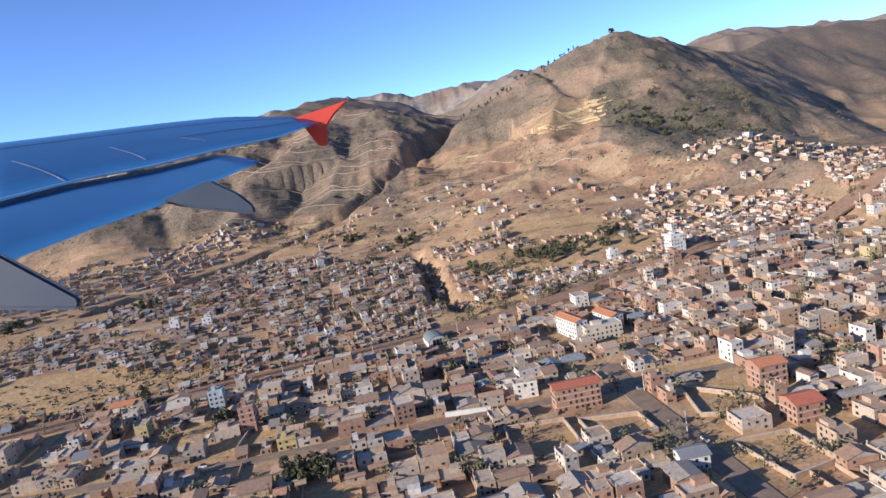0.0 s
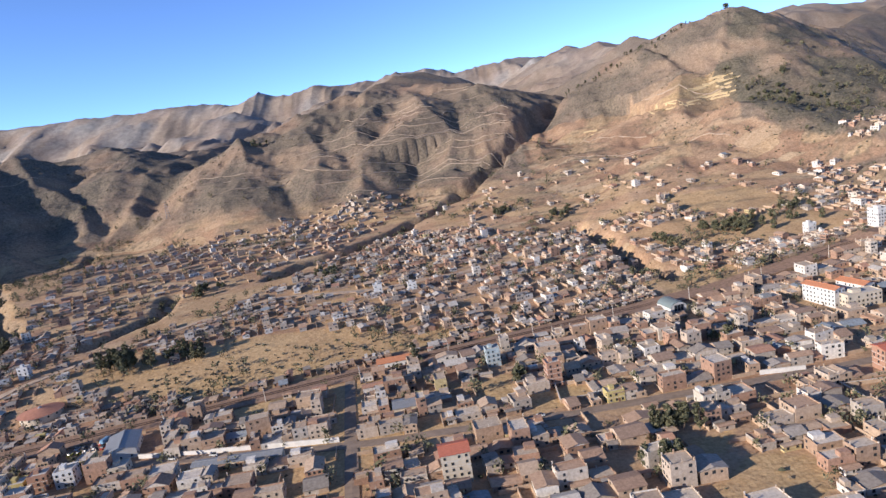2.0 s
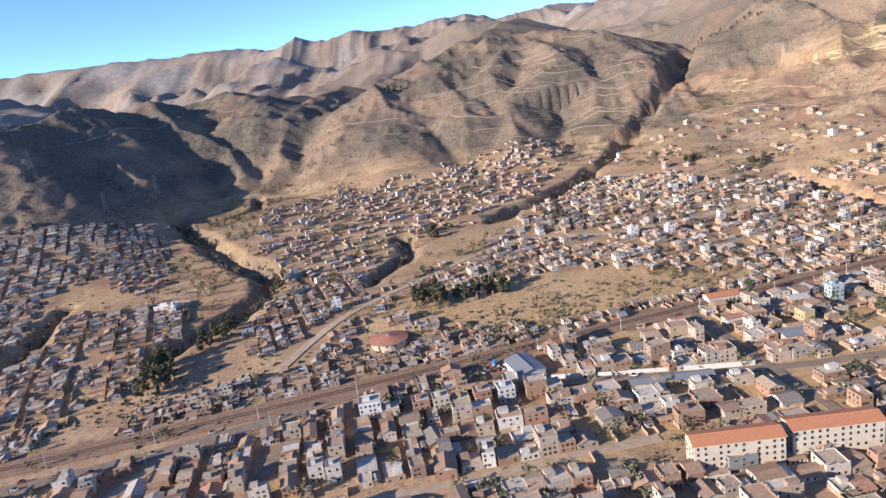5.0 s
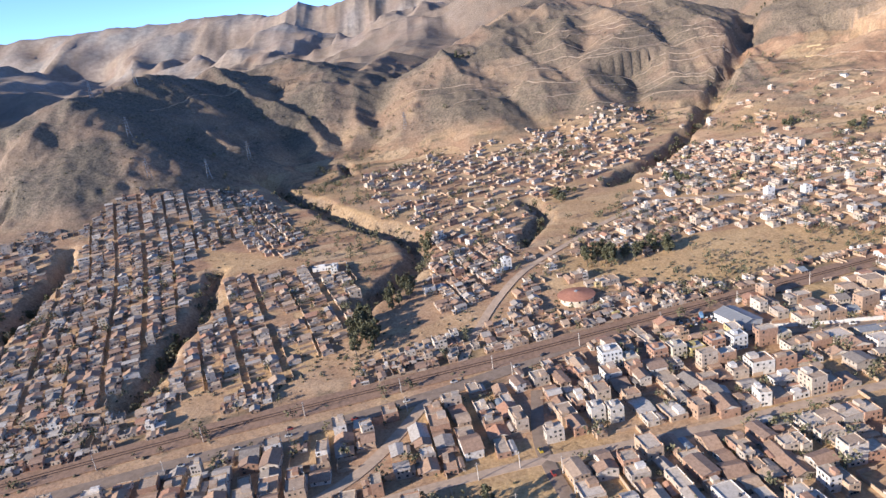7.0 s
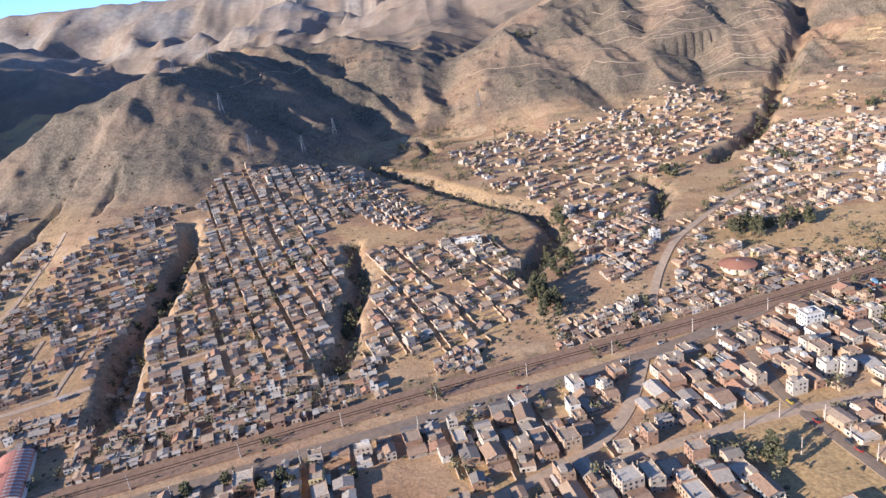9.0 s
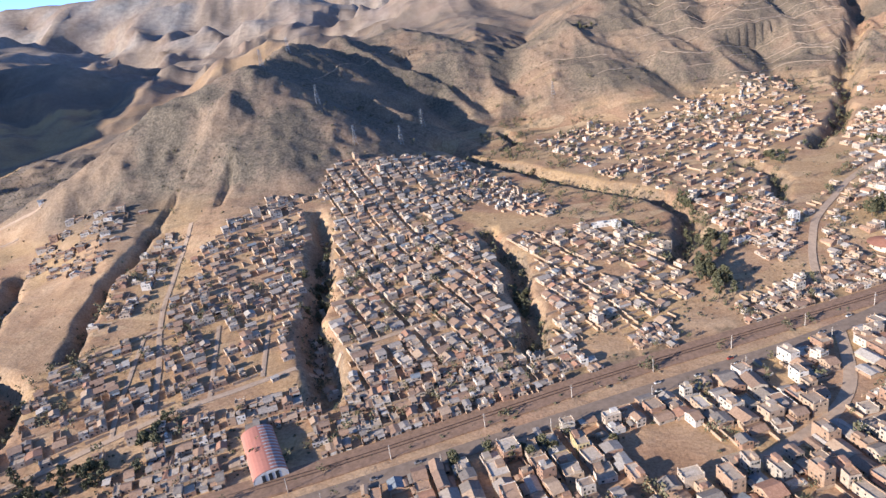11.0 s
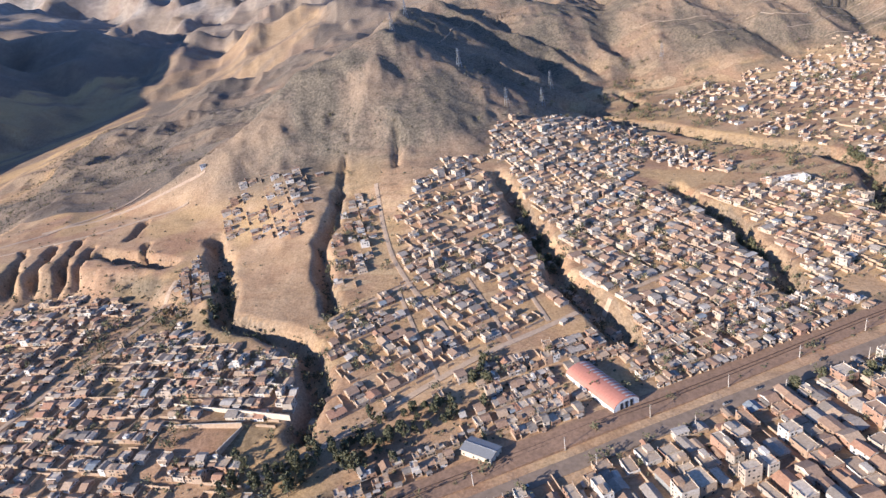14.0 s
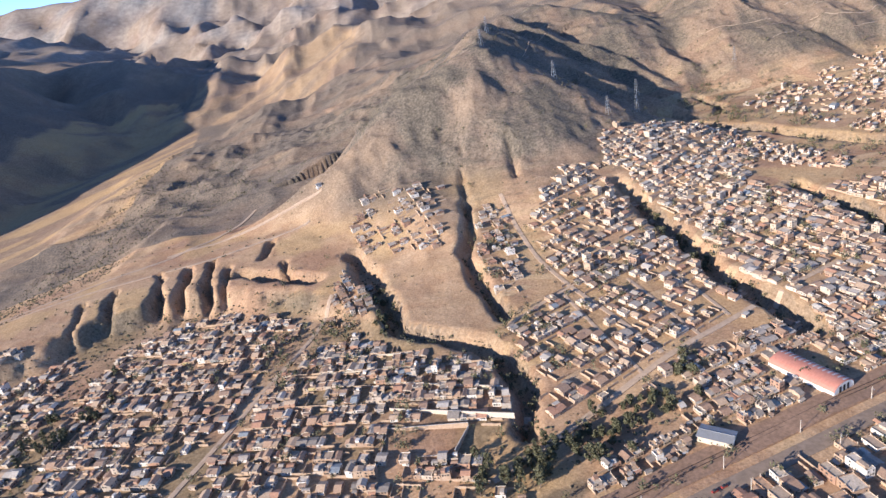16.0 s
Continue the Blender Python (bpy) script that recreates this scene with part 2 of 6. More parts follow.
# crest lines: (slope of the flanks, points x, y, height)
CRESTS = [
    (0.78, [(152, 554, 131), (134, 620, 124), (111, 690, 117), (83, 770, 108), (39, 860, 92)]),
    (0.79, [(152, 554, 131), (194, 565, 116), (240, 605, 108), (300, 690, 104), (350, 740, 112), (421, 800, 124), (518, 850, 131), (640, 880, 116)]),
    (0.83, [(150, 552, 131), (136, 526, 116), (110, 478, 72), (94, 430, 50)]),
    (0.66, [(150, 556, 131), (130, 562, 127), (112, 567, 120), (98, 571, 114), (84, 569, 104), (43, 569, 91), (8, 604, 76)]),
    (0.60, [(84, 569, 109), (92, 496, 85), (72, 457, 63), (41, 467, 59)]),
    (0.24, [(92, 425, 58), (60, 405, 41), (30, 430, 38), (-5, 440, 38), (-25, 500, 41)]),
    (0.22, [(80, 390, 37), (92, 340, 18), (96, 310, 10)]),
    (0.45, [(640, 880, 116), (580, 720, 70), (480, 590, 36), (400, 520, 22)]),
    (0.56, [(-215, 590, 91), (-157, 650, 115), (-128, 680, 117), (-60, 648, 108), (-20, 625, 93)]),
    (0.38, [(-60, 648, 108), (-41, 553, 82), (-30, 507, 51)]),
    (0.46, [(-128, 680, 117), (-100, 556, 88), (-82, 530, 66), (-90, 494, 42)]),
    (0.43, [(-128, 680, 117), (-166, 561, 86), (-156, 530, 63), (-154, 471, 37)]),
    (0.80, [(-266, 560, 87), (-238, 491, 45), (-226, 452, 30), (-250, 415, 12)]),
    (0.45, [(-217, 591, 91), (-192, 535, 70), (-190, 500, 59), (-192, 455, 24)]),
    (0.48, [(-270, 572, 85), (-198, 650, 113), (-120, 800, 141)]),
    (0.61, [(-400, 760, 80), (-435, 675, 95), (-470, 570, 92), (-500, 500, 104), (-522, 415, 92)]),
    (0.60, [(-522, 415, 97), (-560, 402, 88), (-604, 367, 64), (-628, 354, 51), (-665, 345, 33), (-700, 338, 20)]),
    (0.62, [(-522, 415, 94), (-530, 372, 81), (-550, 322, 37)]),
    (0.80, [(-522, 415, 96), (-497, 386, 78), (-440, 370, 46), (-408, 380, 29)]),
    (0.75, [(-502, 485, 99), (-472, 453, 78), (-419, 419, 50), (-386, 416, 32)]),
    (0.60, [(-470, 570, 106), (-431, 528, 80), (-384, 505, 57), (-366, 474, 38)]),
    (0.26, [(-425, 640, 103), (-380, 596, 87), (-371, 537, 75), (-360, 480, 31)]),
    (0.40, [(-330, 760, 90), (-345, 620, 80), (-348, 556, 68), (-340, 490, 42), (-350, 440, 17)]),
    (0.19, [(-400, 760, 90), (-330, 760, 78), (-300, 860, 92), (-320, 1016, 90), (-330, 1300, 138)]),
    (0.14, [(-515, 332, 43), (-515, 280, 28), (-515, 222, 10)]),
    (0.22, [(-600, 340, 40), (-650, 322, 22), (-710, 308, 16), (-800, 268, 13)]),
    (0.40, [(39, 860, 92), (-60, 1000, 120), (-150, 1300, 165), (-250, 1700, 215)]),
    (0.40, [(297, 900, 150), (311, 1100, 168), (274, 1300, 172), (235, 1600, 190), (200, 2000, 220)]),
    (0.35, [(560, 1400, 188), (669, 1500, 184), (804, 1500, 168), (1100, 1600, 168)]),
    (0.30, [(-620, 1080, 71), (-660, 1250, 68), (-692, 1523, 108), (-720, 1900, 190)]),
    (0.34, [(-940, 1230, 72), (-1060, 1250, 110), (-1180, 1330, 118), (-1310, 1410, 137), (-1500, 1550, 180), (-1700, 1800, 229)]),
    (0.62, [(-1450, 700, 220), (-1450, 900, 270), (-1410, 1060, 250), (-1540, 1100, 240)]),
    (0.50, [(-1410, 1060, 250), (-1290, 1060, 150), (-1180, 1070, 92), (-1090, 1090, 55)]),
    (0.55, [(-1540, 1000, 240), (-1800, 720, 190), (-1900, 400, 190)]),
    (0.55, [(-1540, 1000, 240), (-1850, 1250, 270), (-2300, 1800, 280)]),
    (0.45, [(-860, 1600, 80), (-880, 1750, 110), (-1000, 1950, 150)]),
    (0.49, [(-2900, 2300, 300), (-1872, 2400, 302), (-1607, 2400, 295), (-1132, 2300, 275), (-809, 2300, 262), (-331, 2300, 270), (-63, 2300, 245), (174, 2350, 250), (300, 2350, 236), (700, 2500, 250), (1500, 2600, 270), (2600, 2600, 260)]),
]
# ravines: (half width, depth, points)
RAVINES = [
    (7, 9, [(-468, 280), (-462, 263), (-457, 229), (-456, 206), (-458, 180), (-453, 165), (-448, 147), (-447, 134)]),
    (1.8, 3, [(-550, 336), (-552, 308), (-554, 285)]),
    (4.5, 8, [(-554, 285), (-558, 251), (-564, 238), (-562, 215), (-557, 191), (-555, 175)]),
    (6, 9, [(-622, 268), (-614, 240), (-606, 208), (-600, 184), (-578, 168), (-560, 150), (-555, 125), (-560, 108)]),
    (6, 9, [(-688, 272), (-670, 262), (-652, 252), (-640, 246)]),
    (3, 5, [(-672, 310), (-675, 290)]),
    (8, 8, [(-395, 400), (-380, 384), (-349, 340), (-315, 296), (-286, 263)]),
    (11, 13, [(10, 600), (-12, 545), (-40, 500), (-72, 460), (-90, 432)]),
    (7, 10, [(-90, 432), (-100, 415), (-112, 400), (-118, 384), (-136, 362), (-146, 348), (-168, 328), (-178, 310)]),
    (4, 6, [(-40, 500), (-62, 490), (-80, 492)]),
    (4, 6, [(-72, 460), (-98, 455), (-112, 462)]),
    (6, 7, [(-25, 330), (-18, 306), (-10, 255), (-2, 244)]),
    (1.8, 3, [(-519, 332), (-520, 312), (-521, 296)]),
    (7, 7, [(-286, 263), (-283, 238), (-290, 215), (-306, 192)]),
    (5, 7, [(-380, 248), (-375, 225), (-371, 201), (-374, 178), (-372, 165), (-375, 150)]),
    (6, 6, [(-228, 300), (-222, 275), (-235, 240)]),
    (4, 6, [(-345, 440), (-338, 415), (-352, 396), (-372, 392)]),
]
# clefts in the scarp: (half width, depth, head, foot)
CLEFTS = [(5.0, 10, (-740, 296), (-729, 240)), (5.2, 11, (-723, 298), (-717, 240)), (4.6, 11, (-709, 300), (-703, 240)), (3.6, 9, (-697, 290), (-691, 238)),
          (4.2, 7, (-762, 284), (-752, 236)), (3.4, 7, (-777, 274), (-766, 226)),
          (2.6, 6, (-661, 276), (-656, 250))]
# the low ground beside the fan, below the scarp
BASIN = [(-566, 110), (-566, 150), (-592, 172), (-612, 190), (-622, 215), (-634, 226), (-650, 238), (-670, 243), (-690, 254),
         (-727, 258), (-760, 250), (-800, 215), (-860, 160), (-900, 100), (-760, 60), (-620, 70)]


def basin_edge(x, y):
    d, _ = line_distance(x, y, BASIN + BASIN[:1])
    return np.where(inside(x, y, BASIN), d, -d)


def height(x, y):
    x, y = np.asarray(x, float), np.asarray(y, float)
    far = step(700, 1500, y)
    wx = x + 7 * (fractal(x / 60, y / 60, 3, 41) - 0.5) + 150 * far * (fractal(x / 380, y / 380, 2, 43) - 0.5)
    wy = y + 7 * (fractal(x / 60, y / 60, 3, 57) - 0.5) + 150 * far * (fractal(x / 380, y / 380, 2, 59) - 0.5)
    v = across(wx, wy)
    fan = 5 * step(14, 48, v) + 0.068 * np.clip(v - 40, 0, 180)
    fan = fan * step(-1050, -800, x)
    edge = -0.725 * (wx + 662) + 0.69 * (wy - 395)
    fan = fan - 22 * step(6, 170, edge) * step(560, 700, -x) + 0.03 * np.clip(y - 620, 0, 3000)
    land = fan + 0.8 * (fractal(x / 25, y / 25, 3, 3) - 0.5) * step(12, 40, np.abs(v))
    hills = np.full(x.shape, -1e3)
    rough = (1 - step(700, 1100, y)) * (fractal(wx / 170, wy / 170, 4, 11, True) - 0.6) + step(700, 1100, y) * (fractal(wx / 230, wy / 230, 3, 13, True) - 0.6)
    crags = far * 34 * (fractal(wx / 120, wy / 120, 3, 19, True) - 0.6)
    for slope, points in CRESTS:
        d, z = line_distance(wx, wy, points)
        shape = z - slope * d * (1 - 0.25 * np.exp(-d / 60)) + rough * (np.minimum(d, 260) * (0.16 + 0.22 * far) + 30 * far) + crags
        hills = soft_max(hills, shape, 2.5)
    steep = step(4, 30, hills - land)
    land = soft_max(land, hills, 7.0)
    near = (1 - step(640, 760, y)) * step(-1000, -860, x) * (1 - step(320, 420, x))
    land = land + steep * (7.5 * (1 - step(900, 1300, y)) * (fractal(wx / 46, wy / 46, 2, 29, True) - 0.62) + near * 4.0 * (fractal(wx / 13, wy / 13, 3, 37, True) - 0.6))
    for w, depth, points in RAVINES:
        d, _ = line_distance(wx, wy, points)
        land = land - 0.85 * depth * (1 - step(0.2 * w, 1.1 * w, d + (2.5 + 0.6 * w) * (fractal(x / 11, y / 11, 3, 5) - 0.5)))
    rag = 5.2 * (fractal(x / 6, y / 8, 3, 7) - 0.5)
    for w, depth, head, foot in CLEFTS:
        d, s = line_distance(x + 5 * (fractal(x / 16, y / 16, 2, 9) - 0.5), y, [(*head, 0.25), (*foot, 1.0)])
        land = land - depth * np.clip(1.25 - (d + rag) / (w * s), 0, 1) * np.minimum(1, 0.35 + s)
    e = basin_edge(wx, wy) + 10 * (fractal(x / 13, y / 13, 3, 23, True) - 0.62)
    return land - step(-4, 13, e) * np.maximum(land - 7.0, 0)


def spread(lo, hi, fine_lo, fine_hi, fine, grow=1.022):
    c = list(np.arange(fine_lo, fine_hi + fine, fine))
    s, x = fine, fine_hi
    while x < hi:
        s *= grow
        x += s
        c.append(x)
    s, x = fine, fine_lo
    while x > lo:
        s *= grow
        x -= s
        c.insert(0, x)
    return np.array(c)


def mesh_from(name, verts, faces, materials, face_material=None, smooth=False):
    me = bpy.data.meshes.new(name)
    verts, faces = np.asarray(verts, np.float32), np.asarray(faces, np.int32)
    me.vertices.add(len(verts))
    me.vertices.foreach_set("co", verts.ravel())
    n = faces.shape[1]
    me.loops.add(faces.size)
    me.loops.foreach_set("vertex_index", faces.ravel())
    me.polygons.add(len(faces))
    me.polygons.foreach_set("loop_start", np.arange(0, faces.size, n, dtype=np.int32))
    for m in materials:
        me.materials.append(m)
    if face_material is not None:
        me.polygons.foreach_set("material_index", np.asarray(face_material, np.int32))
    me.polygons.foreach_set("use_smooth", np.full(len(faces), smooth))
    me.update(calc_edges=True)
    return me


# meadows and stubble fields
FIELDS = [
    [(-262, 88), (-245, 93), (-237, 77), (-243, 60), (-268, 64)],
    [(-338, 338), (-318, 318), (-303, 290), (-312, 288), (-345, 330)],
    [(-402, 282), (-371, 240), (-332, 245), (-365, 268)],
    [(30, 300), (70, 295), (60, 330), (20, 330)],
    [(-60, 158), (-52, 158), (-51, 148), (-60, 147)],
    [(-232, 204), (-211, 219), (-190, 211), (-174, 229), (-132, 228), (-106, 218), (-86, 221), (-92, 206), (-125, 200), (-135, 198), (-167, 187), (-189, 192), (-208, 199)],
    [(-8, 301), (37, 296), (70, 286), (90, 274), (69, 258), (31, 264), (4, 268)],
    [(-26, 113), (-39, 103), (-37, 96), (-22, 94), (-16, 108)],
    [(-81, 169), (-70, 171), (-72, 154), (-79, 152)],
    [(-68, 155), (-60, 155), (-60, 145), (-66, 142)],
    [(-36, 121), (-27, 123), (-31, 113), (-40, 115)],
    [(-155, 178), (-141, 178), (-139, 162), (-149, 160)],
]
# bare or ploughed lots without houses
BARE = [
    [(-603, 226), (-585, 240), (-565, 232), (-556, 185), (-560, 155), (-598, 182)],
    [(-300, 161), (-264, 170), (-256, 180), (-275, 184), (-296, 174)],
    [(-51, 121), (-43, 119), (-51, 110), (-58, 111)],
    [(-362, 147), (-343, 152), (-341, 132), (-356, 129)],
    [(-340, 194), (-327, 195), (-326, 185), (-337, 178)],
    [(-364, 95), (-342, 97), (-333, 81), (-340, 72), (-362, 76)],
]


def build_ground():
    xs, ys = spread(-4000, 3500, -830, 280, 1.9, 1.026), spread(-1500, 4300, 20, 600, 1.9, 1.022)
    gx, gy = np.meshgrid(xs, ys)
    gz = height(gx, gy)
    nx, ny = len(xs), len(ys)
    i = (np.arange(ny - 1)[:, None] * nx + np.arange(nx - 1)[None, :]).ravel()
    faces = np.stack([i, i + 1, i + nx + 1, i + nx], 1)
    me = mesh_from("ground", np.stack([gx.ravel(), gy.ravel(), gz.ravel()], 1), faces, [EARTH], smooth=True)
    v = across(gx, gy)
    fan = 5 + 0.062 * np.clip(v - 40, 0, 180)
    up = gz - fan
    n1, n2 = fractal(gx / 80, gy / 80, 4, 71), fractal(gx / 30, gy / 30, 4, 83)
    scrub = step(5, 22, up + 22 * (n1 - 0.5)) * np.clip(0.85 + 1.0 * (n2 - 0.45), 0, 1)
    # eastern hills: thinner scrub, which also puts a little haze into the colour
    scrub = scrub * (1 - 0.12 * step(-380, -300, gx) * (gy < 780))
    open_hill = inside(gx, gy, [(-35, 400), (-30, 540), (60, 500), (120, 480), (92, 400), (140, 330), (0, 320)]) | (across(gx, gy) < 190) & (gx < -560)
    scrub = np.where(open_hill, scrub * 0.25, scrub)
    grass = step(0.50, 0.64, n2) * (1 - scrub) * 0.7
    strips = step(0.35, 0.6, fractal(gx / 14, gz / 2.2, 2, 91))
    gold = line_distance(gx, gy, [(114, 479), (74, 461), (8, 497)])[0] < 9
    grass = np.where(gold, 0.35 + 0.65 * strips, grass)
    beyond = (gx < -560 - 0.35 * np.clip(gy - 400, 0, 600)) & (gy > 360) | (gy > 720)
    scrub = np.where(beyond, np.clip(0.9 + 0.9 * (n2 - 0.45), 0, 1), scrub)
    tilled = inside(gx, gy, [(-1130, 620), (-1080, 1000), (-960, 1120), (-880, 920), (-850, 700), (-850, 500), (-980, 420)])
    furrow = step(0.4, 0.6, value_noise((0.69 * gx + 0.725 * gy) / 70, (0.725 * gx - 0.69 * gy) / 17, 19))
    grass = np.where(tilled, furrow, grass)
    scrub = np.where(tilled, 0.5 - 0.4 * furrow, scrub)
    slope = inside(gx, gy, [(-930, 1010), (-760, 900), (-640, 930), (-620, 1180), (-760, 1290), (-930, 1290)])
    grass = np.where(slope, 0.45 * furrow, grass)
    scrub = np.where(slope, 0.7 - 0.35 * furrow, scrub)
    for field in FIELDS:
        grass = np.where(inside(gx, gy, field), np.clip(0.45 + 1.0 * n2, 0, 0.95), grass)
    for field in BARE:
        grass = np.where(inside(gx, gy, field), 0.1, grass)
    # mask for the painted haze: grows with distance, broken up by noise
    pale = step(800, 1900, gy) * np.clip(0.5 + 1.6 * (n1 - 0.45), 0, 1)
    patch = step(30, 60, v) * (1 - step(26, 60, up)) * (1 - step(520, 640, gy)) * np.clip(0.55 + 1.8 * (n1 - 0.35), 0, 1) * (gy < 620)
    patch = np.maximum(patch, 0.5 * step(12, 30, v) * (up < 8))
    patch = np.where(inside(gx, gy, [(-560, 60), (-905, 60), (-905, 420), (-560, 420)]), 0.25 * patch, patch)
    grass = grass * (1 - 0.6 * patch)
    gyy, gxx = np.gradient(gz, ys, xs)
    bank = step(0.3, 0.8, np.hypot(gxx, gyy)) * (up < 12)
    grass = np.maximum(grass, bank * np.clip(0.15 + 1.0 * (n2 - 0.5), 0, 0.5))
    scrub = np.maximum(scrub, bank * np.clip(0.4 + 1.8 * (n2 - 0.5), 0, 0.8))
    brush = inside(gx, gy, [(106, 480), (150, 540), (215, 555), (250, 480), (225, 420), (150, 372), (122, 356), (103, 376), (104, 405)]) * step(0.35, 0.6, n2 + 0.1) * 0.8
    brush = np.maximum(brush, 0.35 * step(0.52, 0.66, n2) * step(4, 20, up) * (gy < 700))
    verge = ((v > 3) & (v < 9)) | ((v < -3) & (v > -7)) | ((v < -14.5) & (v > -17))
    brush = np.maximum(brush, 0.6 * verge * step(0.4, 0.6, fractal(gx / 7, gy / 7, 3, 97)))
    rows = (gz / 2.7 + 3 * n1) % 1.0
    brush = np.maximum(brush, 0.75 * patch * step(0.80, 0.93, rows) * step(0.35, 0.5, n2) * (up > 1.5))
    lines = (gz / 3.6 + 2.4 * n1 + 0.5 * n2) % 1.0
    brush = np.maximum(brush, 0.42 * step(8, 20, up) * (gy < 760) * step(0.62, 0.86, lines) * step(0.36, 0.52, n2))
    # basin floor: weeds, plus tree shade and picture-edge darkening put into the colour
    brush = np.maximum(brush, 0.5 * inside(gx, gy, BASIN) * step(0.40, 0.62, n2))
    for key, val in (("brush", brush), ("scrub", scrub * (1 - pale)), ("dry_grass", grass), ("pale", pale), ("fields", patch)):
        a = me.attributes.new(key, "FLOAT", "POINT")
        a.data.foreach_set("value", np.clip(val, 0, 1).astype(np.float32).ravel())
    return tagged(new("ground", me), "dry brown valley floor and scrub-covered mountain slopes", "ground", kind="structure")


ground = build_ground()


def ribbon(name, points, width, lift, material, label, category="road"):
    """A strip that lies on the land along a line of places, with a thin edge."""
    pts = [Vector(p) for p in points]
    dense = []
    for p, q in zip(pts, pts[1:]):
        n = max(1, int((q - p).length / 4))
        dense += [p.lerp(q, k / n) for k in range(n)]
    dense.append(pts[-1])
    c = np.array([(p.x, p.y) for p in dense])
    for _ in range(40 if name == "hill_path" else 6):
        c[1:-1] = (c[:-2] + 2 * c[1:-1] + c[2:]) / 4
    d = np.gradient(c, axis=0)
    d /= np.linalg.norm(d, axis=1)[:, None]
    side = np.stack([-d[:, 1], d[:, 0]], 1)
    cols = []
    across_z = np.stack([height(*(c + side * o * width).T) for o in (-0.5, -0.25, 0, 0.25, 0.5)])
    for o, drop in ((-0.5, 0.9), (-0.5, 0), (0, -0.05), (0.5, 0), (0.5, 0.9)):
        xy = c + side * o * width
        own = across_z[int(round(o * 4)) + 2]
        z = across_z.max(0) if name in ("railway_bed", "rail", "road", "hill_path") else np.maximum(own, 0.5 * own + 0.5 * across_z.mean(0)) + 0.02
        cols.append(np.column_stack([xy, z + lift - drop]))
    n = len(c)
    verts = np.stack(cols, 1).reshape(-1, 3)
    faces = [(a * 5 + k, a * 5 + k + 5, a * 5 + k + 6, a * 5 + k + 1) for a in range(n - 1) for k in range(4)]
    return tagged(new(name, mesh_from(name, verts, [f[::-1] for f in faces], [material])), label, category, kind="structure")


RAIL = [(-760, 6, 0), (-640, 40, 0), (-520, 75.5, 0), (-440, 97.5, 0), (-370, 119, 0), (-347, 125.5, 0), (-252, 149.5, 0), (-81, 199, 0), (34, 230, 0), (96, 250, 0), (260, 300, 0)]
ribbon("railway_bed", RAIL, 9.4, 0.35, BALLAST, "brown railway embankment with ballast and dry weeds", "railway")
for side in (-0.7, 0.7):
    ribbon("rail", [(x - 0.26 * side, y + 0.965 * side, 0) for x, y, _ in RAIL], 0.16, 0.62, RAIL_STEEL, "rusty steel railway rail", "rail")
AVENUE = [(-760, -5, 0), (-640, 29, 0), (-520, 64, 0), (-440, 86.5, 0), (-347, 112, 0), (-292, 126.5, 0), (-262, 137, 0), (-238, 149, 0), (-225, 155, 0)]
ribbon("road", AVENUE, 5.6, 0.2, ASPHALT, "dusty worn asphalt avenue beside the railway")


HILL_PATH = plain("trodden_earth", (0.33, 0.25, 0.18), 0.95, 0.5, 0.35)


def contour_track(x, y, length, name, label, width=0.65, skin=None):
    """A path that keeps its height along a slope."""
    pts = [(x, y, 0)]
    for k in range(int(length / 5)):
        e = 1.5
        h4 = height(np.array([x + e, x - e, x, x]), np.array([y, y, y + e, y - e]))
        gx, gy = float(h4[0] - h4[1]), float(h4[2] - h4[3])
        n = math.hypot(gx, gy) + 1e-6
        x, y = x + 5 * gy / n + 0.08 * gx / n, y - 5 * gx / n + 0.08 * gy / n
        pts.append((x, y, 0))
    return ribbon(name, pts, width, 0.15, skin or HILL_PATH, label, "path")


ribbon("dirt_road", [(-268, 140, 0), (-266, 152, 0), (-262, 168, 0), (-255, 185, 0), (-238, 213, 0), (-198, 254, 0), (-170, 275, 0), (-120, 268, 0), (-60, 285, 0)], 3.0, 0.2, DIRT_ROAD, "pale dusty dirt road climbing from the railway")
ribbon("dirt_road", [(-575, 88, 0), (-550, 101, 0), (-500, 129, 0), (-466, 144, 0), (-436, 158, 0), (-410, 168, 0)], 2.3, 0.2, DIRT_ROAD, "straight pale dirt road across the fan")
ribbon("dirt_road", [(-534, 285, 0), (-532, 250, 0), (-528, 215, 0), (-521, 187, 0), (-513, 165, 0), (-503, 130, 0)], 2.1, 0.2, DIRT_ROAD, "pale dirt street running up the fan")
ribbon("dirt_road", [(-554, 168, 0), (-540, 178, 0), (-522, 188, 0), (-500, 205, 0)], 1.9, 0.22, DIRT_ROAD, "short dirt lane between building plots")
for lane in ([(-526, 184, 0), (-518, 139, 0), (-514, 122, 0)], [(-496, 186, 0), (-486, 136, 0)], [(-476, 190, 0), (-470, 145, 0)]):
    ribbon("dirt_lane", lane, 1.6, 0.18, DIRT_ROAD, "pale dirt lane between building plots")
ribbon("dirt_lane", [(-632, 225, 0), (-642, 194, 0), (-658, 159, 0), (-670, 129, 0), (-684, 98, 0)], 2.2, 0.18, DIRT_ROAD, "broad sandy lane between two hamlets")
ribbon("dirt_road", [(-900, 262, 0), (-831, 283, 0), (-786, 302, 0), (-744, 320, 0), (-720, 340, 0), (-704, 362, 0), (-698, 390, 0)], 2.4, 0.25, DIRT_ROAD, "dirt track along the grassy shelf")
ribbon("dirt_road", [(-900, 250, 0), (-835, 275, 0), (-780, 290, 0), (-720, 300, 0), (-650, 320, 0)], 1.8, 0.25, DIRT_ROAD, "narrow dirt track along the grassy shelf")
